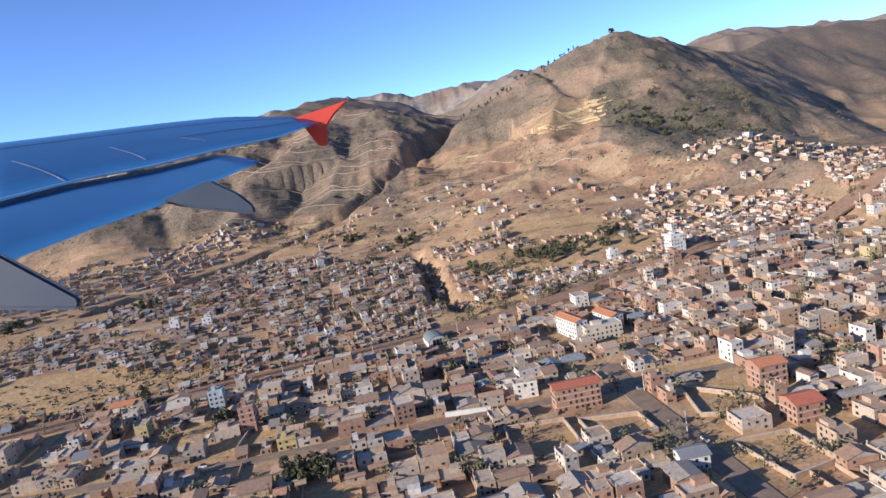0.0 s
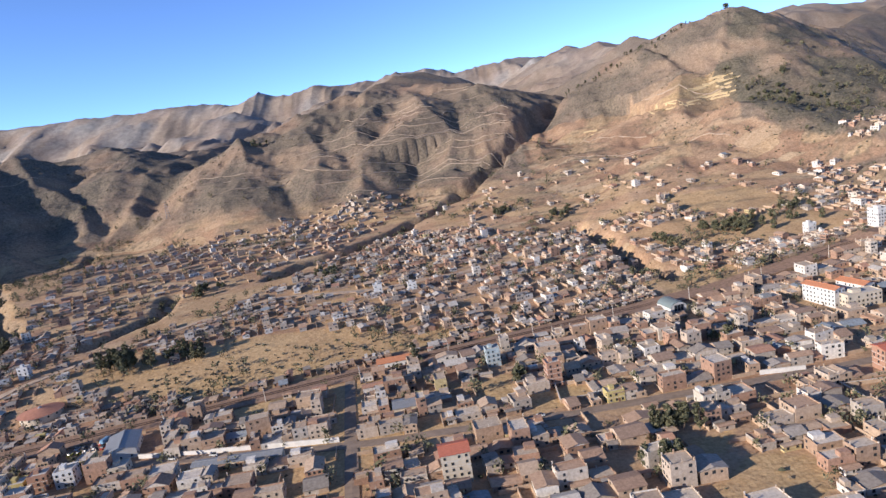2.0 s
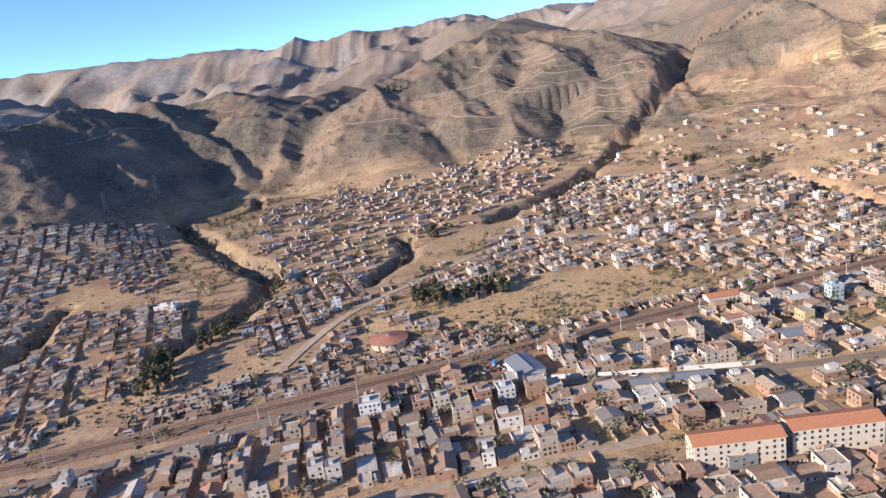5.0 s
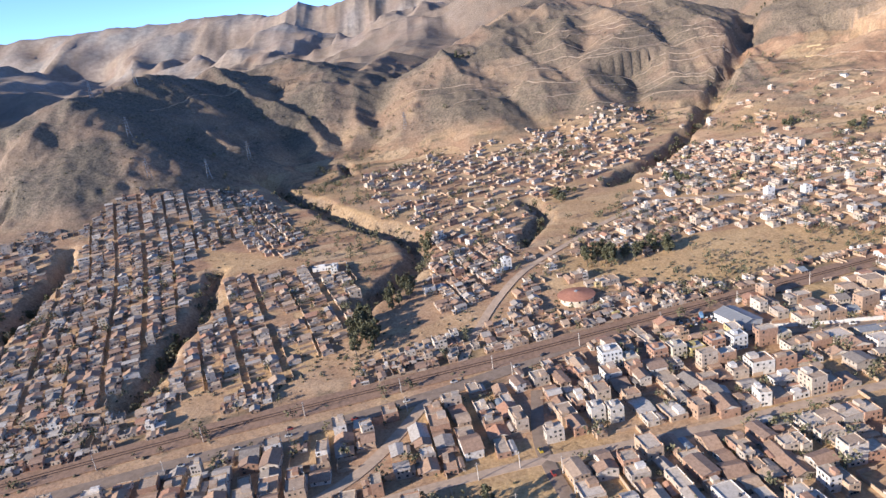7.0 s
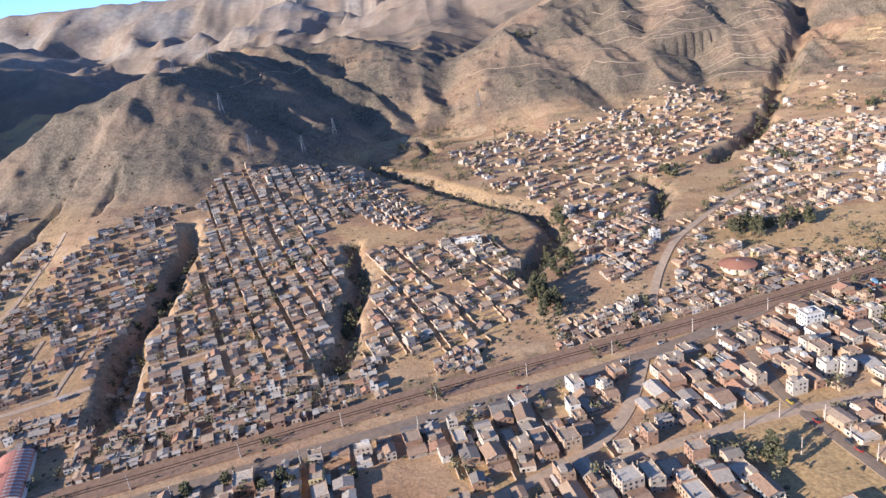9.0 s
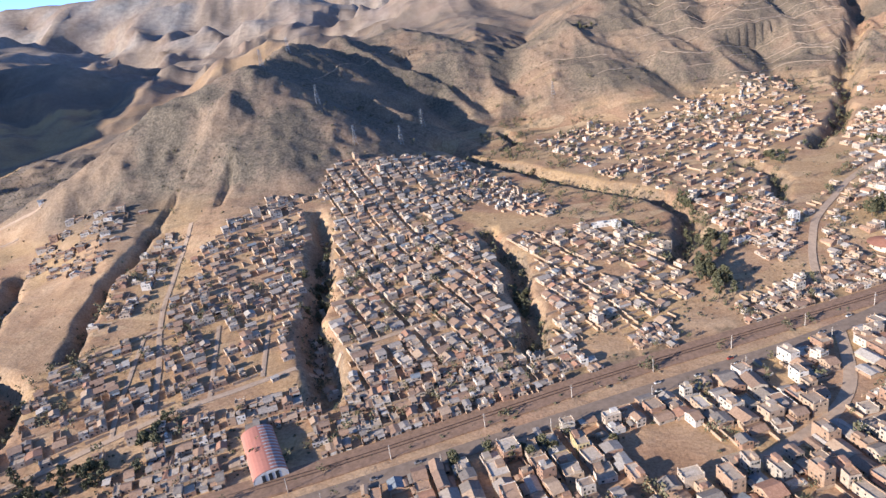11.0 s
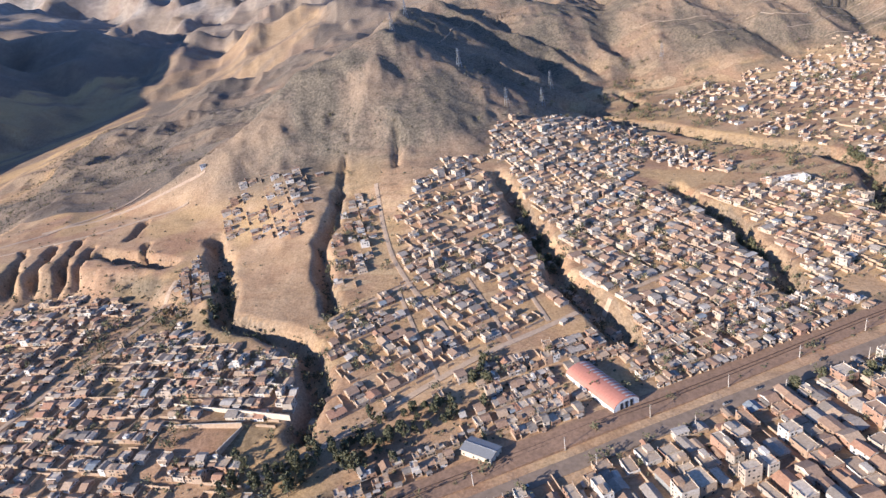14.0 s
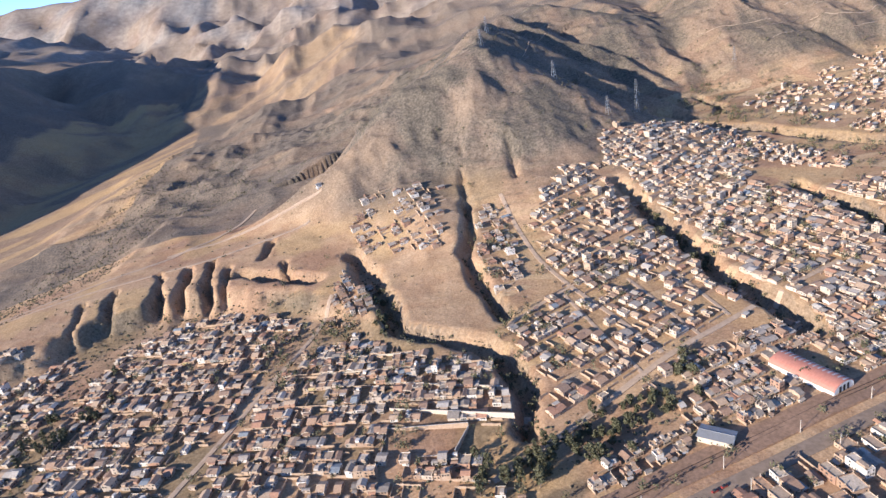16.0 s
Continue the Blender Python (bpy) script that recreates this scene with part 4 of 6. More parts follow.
TEMPLATES = {}
for i in order:
    x, y, hw, hd, st, turn, kd, _ = plots[i]
    key = (int(kd), round(hw * 2.5) / 2.5, round(hd * 2.5) / 2.5, int(st))
    m = Matrix.Translation((x, y, pz[i])) @ Matrix.Rotation(turn, 4, "Z")
    if key not in TEMPLATES:
        TEMPLATES[key] = house(key[0], max(0.8, key[1]), max(0.8, key[2]), key[3], len(TEMPLATES))
        TEMPLATES[key].matrix_basis = m
    else:
        copy_thing(TEMPLATES[key], m)


class Heap:
    """Gathers quads for one joined mesh of things nobody could count."""
    def __init__(self):
        self.verts, self.faces, self.mats, self.count = [], [], [], 0

    def add(self, corners, mat_index):
        n, k = corners.shape[0], corners.shape[1]
        self.verts.append(corners.reshape(-1, 3))
        self.faces.append((self.count + np.arange(n * k)).reshape(n, k))
        self.mats.append(np.full(n, mat_index))
        self.count += n * k

    def add_shape(self, pts, faces, mat_index):
        """pts: n x p x 3; faces: index quads, shared by all n."""
        n, p = pts.shape[0], pts.shape[1]
        self.verts.append(pts.reshape(-1, 3))
        f = (np.arange(n)[:, None, None] * p + np.array(faces)[None]) + self.count
        self.faces.append(f.reshape(-1, 4))
        self.mats.append(np.repeat(np.broadcast_to(mat_index, n), len(faces)))
        self.count += n * p

    def build(self, name, materials, label, category):
        me = mesh_from(name, np.concatenate(self.verts), np.concatenate(self.faces), materials, np.concatenate(self.mats))
        return tagged(new(name, me), label, category, kind="stuff")


SIDES = [[0, 1, 5, 4], [1, 2, 6, 5], [2, 3, 7, 6], [3, 0, 4, 7]]
TOP = [[4, 5, 6, 7]]


def placer(b):
    ca, sa = np.cos(b[:, 5]), np.sin(b[:, 5])
    def pt(lx, ly, z):
        return np.stack([b[:, 0] + lx * ca - ly * sa, b[:, 1] + lx * sa + ly * ca, z], 1)
    return pt


def crate(b, z0, z1, grow=0.0):
    pt = placer(b)
    c = [(-1, -1), (1, -1), (1, 1), (-1, 1)]
    return np.stack([pt(u * (b[:, 2] + grow), v * (b[:, 3] + grow), z) for z in (z0, z1) for u, v in c], 1)


def town_stuff(b, z, name):
    heap = Heap()
    h = 1.22 * b[:, 4] + 0.1
    kd = b[:, 6]
    flat = (kd == 1) | (kd == 2)
    f, g = b[flat], b[~flat]
    zf, hf, zg, hg = z[flat], h[flat], z[~flat], h[~flat]
    tf, tg = np.where(f[:, 7] == 2, 4, 0), np.where(g[:, 7] == 2, 4, 0)
    heap.add_shape(crate(f, zf - 2, zf + hf + 0.3), SIDES, tf)
    heap.add_shape(crate(f, zf + hf, zf + hf + 0.02, -0.1), TOP, 2)
    heap.add_shape(crate(f, zf + hf, zf + hf + 0.3, -0.1), [q[::-1] for q in SIDES], tf)
    # gables
    pt = placer(g)
    rise = np.where(g[:, 6] == 0, 0.36, 0.2) * g[:, 3]
    heap.add_shape(crate(g, zg - 2, zg + hg), SIDES, tg)
    w, d = g[:, 2], g[:, 3]
    top = zg + hg
    for s in (-1, 1):
        heap.add_shape(np.stack([pt(s * w, -d, top), pt(s * w, d, top), pt(s * w, 0 * d, top + rise), pt(s * w, 0 * d, top + rise)], 1), [[0, 1, 2, 3][::s]], tg)
    o = 0.22
    lean = rise / d
    a = [pt(sx * (w + o), sy * (d + o), top - lean * o + 0.05) for sx, sy in ((-1, -1), (1, -1), (1, 1), (-1, 1))]
    r = [pt(sx * (w + o), 0 * d, top + rise + 0.05) for sx in (-1, 1)]
    au = [p - np.array([0, 0, 0.12]) for p in a]
    roof = np.stack(a + r + au, 1)
    heap.add_shape(roof, [[0, 1, 5, 4], [4, 5, 2, 3], [6, 7, 1, 0], [8, 9, 3, 2]], 1)
    # windows and doors
    for s in range(4):
        sel = b[:, 4] > s
        bb, zz = b[sel], z[sel]
        for side in range(4):
            half, off = (bb[:, 2], bb[:, 3]) if side % 2 == 0 else (bb[:, 3], bb[:, 2])
            for k in (-0.55, 0.0, 0.55):
                use = rng.random(len(bb)) < (0.62 if k else 0.4)
                c2 = bb[use]
                ca, sa = np.cos(c2[:, 5] + side * math.pi / 2), np.sin(c2[:, 5] + side * math.pi / 2)
                hh, oo, zq = half[use], off[use] + 0.03, zz[use] + 0.45 + 1.22 * s
                def q(lx, z1):
                    return np.stack([c2[:, 0] + lx * ca + oo * sa, c2[:, 1] + lx * sa - oo * ca, z1], 1)
                ww = rng.uniform(0.18, 0.36, len(c2))
                tall = rng.uniform(0.42, 0.72, len(c2))
                heap.add(np.stack([q(k * hh - ww, zq), q(k * hh + ww, zq), q(k * hh + ww, zq + tall), q(k * hh - ww, zq + tall)], 1), 3)
    # bare columns, tanks and stair huts on flat roofs
    un = f[f[:, 6] == 2]
    zu = (zf + hf)[f[:, 6] == 2]
    for sx in (-1, 0, 1):
        for sy in (-1, 1):
            c = un.copy()
            pu = placer(un)(sx * (un[:, 2] - 0.15), sy * (un[:, 3] - 0.15), zu)
            c[:, 0], c[:, 1], c[:, 2], c[:, 3] = pu[:, 0], pu[:, 1], 0.1, 0.1
            heap.add_shape(crate(c, zu, zu + rng.uniform(0.4, 1.1, len(c))), SIDES + TOP, 2)
    ft = f[f[:, 6] == 1]
    zt = (zf + hf)[f[:, 6] == 1]
    hut = ft.copy()
    ph = placer(ft)(-0.4 * ft[:, 2], 0.4 * ft[:, 3], zt)
    hut[:, 0], hut[:, 1], hut[:, 2], hut[:, 3] = ph[:, 0], ph[:, 1], 0.4 * ft[:, 2], 0.45 * ft[:, 3]
    heap.add_shape(crate(hut, zt, zt + 1.0), SIDES + TOP, tf[f[:, 6] == 1])
    return heap.build(name, [WALLS, ROOFS, TERRACE, GLASS, PALE_WALLS], "closely packed brick and adobe houses of a hillside town", "houses")


rest = ~single
town_stuff(plots[rest], pz[rest], "houses")
heap = Heap()
heap.add_shape(crate(yard_walls, wz - 1.0, wz + yard_walls[:, 4]), SIDES + TOP, 0)
heap.build("yard_walls", [MUD_WALL], "low mud-brick walls round yards and plots", "walls")
print("houses", len(plots), "single", len(order), "templates", len(TEMPLATES), "walls", len(yard_walls))

# ---- landmarks ----
def ground_at(x, y):
    return float(height(x, y))


def block(label, x, y, w, d, storeys, turn, wall, roof, roof_kind, name="building", category="building", gap=1.3, storey=1.35, rise=0.3):
    """A larger building with its own walls and roof; w and d are half sizes."""
    rnd = random.Random(int(x * 7 + y))
    h = storey * storeys + 0.15
    ob = thing(name, pose(x, y, ground_at(x, y), 0, 0, turn), label, category)
    if roof_kind == "gable":
        part("wall", shell_gable(w, d, h, rise * d), wall, ob)
        r = part("roof", gable_roof(w, d, h, rise * d, 0.3, 0.14), roof, ob)
        part("ridge", box(-w - 0.25, w + 0.25, -0.1, 0.1, h + rise * d + 0.12, h + rise * d + 0.26), roof, r)
    else:
        part("wall", shell_flat(w, d, h), wall, ob)
        part("roof", box(-w + 0.12, w - 0.12, -d + 0.12, d - 0.12, h - 0.1, h + 0.03), roof, ob)
        part("stair_hut", box(-w * 0.5, 0.1, -d * 0.3, d * 0.5, h, h + 1.0), wall, ob)
    for s in range(1, storeys):
        part("floor_band", box(-w - 0.05, w + 0.05, -d - 0.05, d + 0.05, s * storey - 0.06, s * storey + 0.04), CONCRETE, ob)
    openings(ob, w, d, h, storey, gap, GLASS, CONCRETE, rnd)
    return ob


block("long cream apartment block with an orange tiled roof", -137.5, 99.5, 9.4, 2.8, 5, 1, CREAM, TILE_ORANGE, "gable", "apartment_block", "apartments", 1.5)
block("long cream apartment block with an orange tiled roof", -116.5, 101.5, 9.4, 2.8, 5, 1, CREAM, TILE_ORANGE, "gable", "apartment_block", "apartments", 1.5)
block("brick four-storey building with a bright red roof", 20.5, 143, 5.2, 2.2, 4, 6, BRICK, TILE_RED, "gable", rise=0.2)
block("brick four-storey building with an orange roof", 61.5, 138, 3.2, 2.5, 4, 8, BRICK, TILE_ORANGE, "gable")
block("brick three-storey building with a red roof", 60, 121, 2.9, 2.6, 3, 8, BRICK, TILE_RED, "gable")
block("tall white apartment block with rows of windows", 82, 252, 2.9, 2.8, 5, 10, WHITE, CONCRETE, "flat", "apartment_block", "apartments", 1.1)
block("white four-storey apartment building with a flat roof", -222, 137, 3.0, 2.4, 4, 8, WHITE, CONCRETE, "flat", "apartment_block", "apartments", 1.1)
block("bare concrete cube house with a flat roof", -231.5, 110.5, 1.9, 1.9, 3, 10, CONCRETE, CONCRETE, "flat", "house", "house")
block("bare concrete cube house with a flat roof", -227, 109.5, 1.8, 1.9, 3, 10, CONCRETE, CONCRETE, "flat", "house", "house")
block("school building of brick and cream plaster with a flat roof", 37, 188, 5.5, 2.6, 3, 8, CREAM, CONCRETE, "flat", "school", "school")
block("white school wing with an orange tiled roof", 29.5, 194, 6.0, 2.0, 4, -70, WHITE, TILE_ORANGE, "gable", "school_wing", "school")
block("white school wing with an orange tiled roof", 41.5, 198, 5.0, 2.2, 3, -70, WHITE, TILE_ORANGE, "gable", "school_wing", "school")
block("low white building with a long orange tiled roof", -107, 192, 5.5, 2.4, 1, 8, WHITE, TILE_ORANGE, "gable", storey=1.8)
block("large hall with a grey sheet-metal gable roof", -178, 154, 6.0, 4.0, 1, -70, WHITE, SHEET, "gable", "hall", "hall", 2.2, 2.4, 0.25)
block("four-storey house with blue and white painted floors", -75.5, 180, 2.1, 1.8, 4, 9, plain("teal_paint", (0.36, 0.42, 0.43), 0.8), CONCRETE, "flat", "house", "house")
block("tall narrow brick apartment house with a flat roof", -60, 159, 1.9, 2.1, 5, 9, BRICK, CONCRETE, "flat", "house", "house")
block("white two-storey house with a dark roof", 34.5, 110, 2.5, 2.0, 2, 4, WHITE, SHEET, "gable", "house", "house")
block("bright yellow two-storey house with a flat roof", -47, 145, 2.2, 1.7, 2, 9, YELLOW, CONCRETE, "flat", "house", "house")
block("white country house with a low roof round a yard", -325, 237, 5.5, 1.5, 1, 4, WHITE, CONCRETE, "flat", "country_house", "house")
block("white wing of a country house", -320, 233, 1.4, 2.6, 2, 4, WHITE, CONCRETE, "flat", "country_house", "house")
block("long warehouse with a grey sheet roof", -504, 86, 5.2, 3.0, 1, -40, CREAM, SHEET, "gable", "warehouse", "warehouse", 1.6, 2.0, 0.2)
block("long low market hall with a grey sheet roof", -140, 137, 11, 1.7, 1, 2, CREAM, SHEET, "gable", "market_hall", "hall", 2.0, 1.6, 0.25)
block("low storage hall with a grey sheet roof", -98, 156, 5.5, 3.0, 1, 8, CREAM, SHEET, "gable", "hall", "hall", 2.0, 2.0, 0.2)
block("brick six-storey building with a brown roof", -86, 118, 3.0, 2.6, 5, 8, CREAM, TILE_RED, "gable")
for k, x in enumerate((-216, -207.5, -202, -196.5, -190.5, -184, -171)):
    block("painted three-storey row house with a flat roof", x - 0.5, 136.5 + 0.25 * (x + 216) * 0.3, 2.3, 2.2, 3 if k % 3 else 2, 12, (CREAM, BRICK, CREAM, YELLOW, BRICK, WHITE, CREAM)[k], CONCRETE, "flat", "row_house", "house", 1.2)
for x, y in ((-246, 215), (-120, 262), (-105, 258), (60, 262)):
    block("white-painted three-storey house with a flat roof", x, y, 1.8, 1.7, 3, 12, WHITE, CONCRETE, "flat", "house", "house")


block("small white hut beside the quarry track", -642, 341, 1.6, 1.2, 1, 20, WHITE, SHEET, "gable", "hut", "hut")


def vault(w, d, rise, h, segments=12, thick=0.12):
    """A barrel roof; its axis runs along x."""
    bm = bmesh.new()
    rows = []
    for r in (0, thick):
        for x in (-w, w):
            rows.append([bm.verts.new((x, (d + r) * math.sin(a), h + (rise + r) * math.cos(a))) for a in [(-1 + 2 * k / segments) * math.pi * 0.47 for k in range(segments + 1)]])
    for a, b in ((0, 1), (3, 2)):
        for k in range(segments):
            bm.faces.new((rows[a][k], rows[a][k + 1], rows[b][k + 1], rows[b][k]))
    for a, b in ((0, 2), (1, 3)):
        for k in range(segments):
            bm.faces.new((rows[a][k], rows[a][k + 1], rows[b][k + 1], rows[b][k]))
    bmesh.ops.recalc_face_normals(bm, faces=bm.faces)
    return bm


def end_wall(d, rise, h, segments=12):
    bm = bmesh.new()
    arc = [(d * math.sin(a), h + rise * math.cos(a)) for a in [(-1 + 2 * k / segments) * math.pi * 0.47 for k in range(segments + 1)]]
    prof = [(-d, -1.5)] + arc + [(d, -1.5)]
    ends = [[bm.verts.new((x, y, z)) for y, z in prof] for x in (-0.1, 0.1)]
    bm.faces.new(ends[0])
    bm.faces.new(ends[1][::-1])
    n = len(prof)
    for k in range(n):
        bm.faces.new((ends[0][k], ends[0][(k + 1) % n], ends[1][(k + 1) % n], ends[1][k]))
    bmesh.ops.recalc_face_normals(bm, faces=bm.faces)
    return bm


PINK = plain("faded_red_roof_sheets", (0.46, 0.20, 0.145), 0.6, 0.5, 0.25, 0.0, (6, 1, 1))
TRANS = plain("translucent_roof_strips", (0.50, 0.47, 0.44), 0.4, 0.8, 0.2)
TEAL = plain("teal_roof_sheets", (0.17, 0.205, 0.20), 0.85, 0.5, 0.25, 0.0, (6, 1, 1))


def arched_hall(label, x, y, w, d, h, rise, turn, skin, strips):
    ob = thing("arched_hall", pose(x, y, ground_at(x, y), 0, 0, turn), label, "hall")
    roof = part("roof", vault(w, d, rise, h), skin, ob)
    wall = part("end_wall", end_wall(d - 0.1, rise - 0.1, h), WHITE, ob, "white end wall with tall panels")
    wall.matrix_basis = pose(-w + 0.12, 0, 0)
    other = share("end_wall", wall, ob, pose(w - 0.12, 0, 0))
    for s in (-1, 1):
        part("side_wall", box(-w, w, s * d - 0.12, s * d + 0.06, -1.5, h + 0.25), WHITE, ob)
    first = None
    for k in range(strips):
        m = pose(-w + (k + 0.5) * 2 * w / strips, 0, 0)
        if first is None:
            bm = bmesh.new()
            arc = [0.1 + 1.1 * j / 5 for j in range(6)]
            a = [bm.verts.new((-0.3, (d + 0.2) * math.sin(t), h + (rise + 0.2) * math.cos(t))) for t in arc]
            b = [bm.verts.new((0.3, (d + 0.2) * math.sin(t), h + (rise + 0.2) * math.cos(t))) for t in arc]
            for j in range(5):
                bm.faces.new((a[j], b[j], b[j + 1], a[j + 1]))
            first = part("skylight", bm, TRANS, roof, "pale translucent skylight strip")
            first.matrix_basis = m
        else:
            share("skylight", first, roof, m)
    frame_panel = part("panel", box(-0.04, 0.04, -0.5, 0.5, 0.2, h + rise * 0.55), GLASS, ob, "dark tall window panel")
    frame_panel.matrix_basis = pose(w + 0.02, -d * 0.4, 0)
    share("panel", frame_panel, ob, pose(w + 0.02, 0, 0))
    share("panel", frame_panel, ob, pose(w + 0.02, d * 0.4, 0))
    return ob


arched_hall("sports hall with a faded red barrel roof and white ends", -462.0, 105.8, 12.2, 4.8, 1.6, 2.3, -68, PINK, 14)
arched_hall("small hall with a dull teal barrel roof", -13, 209, 4.2, 3.0, 1.2, 2.0, -75, TEAL, 5)


ARENA_RED = plain("faded_red_brown_sheets", (0.40, 0.185, 0.115), 0.75, 0.8, 0.3)


def round_hall(x, y):
    ob = thing("round_hall", pose(x, y, ground_at(x, y)), "round arena with a low red-brown cone roof", "hall")
    bm = bmesh.new()
    bmesh.ops.create_cone(bm, cap_ends=True, segments=28, radius1=6.3, radius2=6.3, depth=3.0)
    part("wall", bm, CREAM, ob).matrix_basis = pose(0, 0, 0.2)
    bm = bmesh.new()
    bmesh.ops.create_cone(bm, cap_ends=True, segments=28, radius1=7.0, radius2=0.8, depth=1.3)
    roof = part("roof", bm, ARENA_RED, ob)
    roof.matrix_basis = pose(0, 0, 2.35)
    bm = bmesh.new()
    bmesh.ops.create_cone(bm, cap_ends=True, segments=16, radius1=0.75, radius2=0.3, depth=0.4)
    part("cap", bm, SHEET, roof).matrix_basis = pose(0, 0, 0.85)
    first = None
    for k in range(14):
        m = pose(0, 0, 0, 0, 0, k * 360 / 14) @ pose(0, -6.28, 1.0)
        if first is None:
            first = part("window", window_bm(0.6, 0.7), GLASS, ob)
            first.matrix_basis = m
        else:
            share("window", first, ob, m)


round_hall(-223, 187)


# walled plots and the walls along the long street
def plot_wall(label, points, h=1.0, closed=True, material=MUD_WALL):
    ob = thing("plot_wall", pose(*points[0], ground_at(*points[0])), label, "wall")
    x0, y0 = points[0]
    z0 = ground_at(x0, y0)
    for p, q in zip(points, points[1:] + (points[:1] if closed else [])):
        if p == q:
            continue
        length = math.hypot(q[0] - p[0], q[1] - p[1])
        m = pose(p[0] - x0, p[1] - y0, ground_at(*p) - z0, 0, 0, math.degrees(math.atan2(q[1] - p[1], q[0] - p[0])))
        seg = part("wall_section", box(0, length, -0.1, 0.1, -1.2, h), material, ob)
        seg.matrix_basis = m
        part("coping", box(-0.02, length + 0.02, -0.15, 0.15, h, h + 0.08), CONCRETE, seg)
    return ob


plot_wall("mud-brick wall round a bare ploughed plot", [(3, 136), (16, 136), (18, 121), (4.5, 119)])
plot_wall("mud-brick wall round a weedy building plot", [(19, 134), (31.5, 133), (33, 124), (21, 122)])
plot_wall("mud-brick wall round a bare earth plot", [(44, 143), (57, 132), (55, 125), (43, 128)])
plot_wall("mud-brick wall round a bare earth plot", [(44, 115), (55, 116), (57, 104), (48, 101)])
plot_wall("mud-brick wall round an empty yard", [(-607, 117), (-579, 111), (-585, 100), (-610, 105)])
plot_wall("mud-brick wall round the stubble plot", [(-60, 158), (-52, 158), (-51, 148), (-60, 147)])
plot_wall("long whitewashed street wall", [(-171, 148), (-150, 145), (-116, 142)], 1.2, False, WHITE)
plot_wall("whitewashed street wall", [(-10, 148.6), (1, 148)], 1.2, False, WHITE)
plot_wall("whitewashed wall beside the lane", [(57, 178), (61, 160), (64, 146)], 1.1, False, WHITE)
for row in ([(-642, 176), (-588, 162)], [(-634, 162), (-574, 148)], [(-612, 148), (-564, 127)], [(-606, 128), (-563, 110)]):
    plot_wall("long pale mud wall between rows of small houses", row, 1.0, False, CREAM)
plot_wall("pale wall along the foot of the warehouse", [(-520, 84), (-512, 87)], 0.9, False, WHITE)
plot_wall("low wall round the country house yard", [(-333, 240), (-316, 241), (-314, 228), (-330, 226)])
plot_wall("terrace wall on the hillside", [(-232, 388), (-212, 392), (-196, 398)], 1.6, False)
plot_wall("terrace wall on the hillside", [(-238, 383), (-215, 386), (-190, 391)], 1.6, False)


# ---- poles, pylons, cars ----
def utility_pole():
    ob = thing("utility_pole", pose(0, 0, 0), "tall concrete street pole with a short crossarm", "pole", "poles along the railway and streets")
    bm = bmesh.new()
    bmesh.ops.create_cone(bm, cap_ends=True, segments=8, radius1=0.14, radius2=0.08, depth=5.2)
    part("post", bm, CONCRETE, ob).matrix_basis = pose(0, 0, 2.3)
    part("crossarm", box(-0.6, 0.6, -0.05, 0.05, 4.45, 4.55), WOOD, ob)
    part("lamp_arm", box(-0.05, 0.05, -0.9, 0, 4.0, 4.08), SHEET, ob)
    return ob


def along(points, spacing, offset):
    out, carry = [], 0.0
    for p, q in zip(points, points[1:]):
        length = math.hypot(q[0] - p[0], q[1] - p[1])
        ux, uy = (q[0] - p[0]) / length, (q[1] - p[1]) / length
        s = carry
        while s < length:
            out.append((p[0] + ux * s - uy * offset, p[1] + uy * s + ux * offset, math.degrees(math.atan2(uy, ux))))
            s += spacing
        carry = s - length
    return out


spots = along(RAIL, 29, -4.9) + along(AVENUE, 33, -4.4) + [(38, 122, 100), (36.5, 145, 100), (-263, 91, 5), (-253, 93.5, 5), (-243.5, 90, 100), (-242, 82, 100), (-240.5, 74, 100), (-255, 79, 0)]
first_pole = None
for x, y, turn in spots:
    m = pose(x, y, ground_at(x, y), 0, 0, turn)
    if first_pole is None:
        first_pole = utility_pole()
        first_pole.matrix_basis = m
    else:
        copy_thing(first_pole, m)


def pylon():
    ob = thing("power_pylon", pose(0, 0, 0), "slender grey steel lattice power pylon on the slope", "pylon", "pylons on the hill")
    steel = SHEET
    for sx in (-1, 1):
        for sy in (-1, 1):
            bm = bmesh.new()
            lo = [bm.verts.new((sx * 1.3 + a, sy * 1.3 + b, -1)) for a, b in ((-.1, -.1), (.1, -.1), (.1, .1), (-.1, .1))]
            hi = [bm.verts.new((sx * 0.2 + a, sy * 0.2 + b, 12)) for a, b in ((-.07, -.07), (.07, -.07), (.07, .07), (-.07, .07))]
            for k in range(4):
                bm.faces.new((lo[k], lo[(k + 1) % 4], hi[(k + 1) % 4], hi[k]))
            bm.faces.new(hi)
            part("leg", bm, steel, ob)
    for z, w in ((8.5, 2.2), (10.2, 1.8), (11.8, 1.3)):
        part("crossarm", box(-w, w, -0.09, 0.09, z - 0.08, z + 0.08), steel, ob)
    for z in (2, 4, 6):
        w = 1.3 - 0.085 * (z + 1)
        bm = box(-w, w, -w - 0.04, -w + 0.04, z - 0.05, z + 0.05)
        add_box(bm, -w, w, w - 0.04, w + 0.04, z - 0.05, z + 0.05)
        add_box(bm, -w - 0.04, -w + 0.04, -w, w, z - 0.05, z + 0.05)
        add_box(bm, w - 0.04, w + 0.04, -w, w, z - 0.05, z + 0.05)
        part("brace", bm, steel, ob)
    return ob


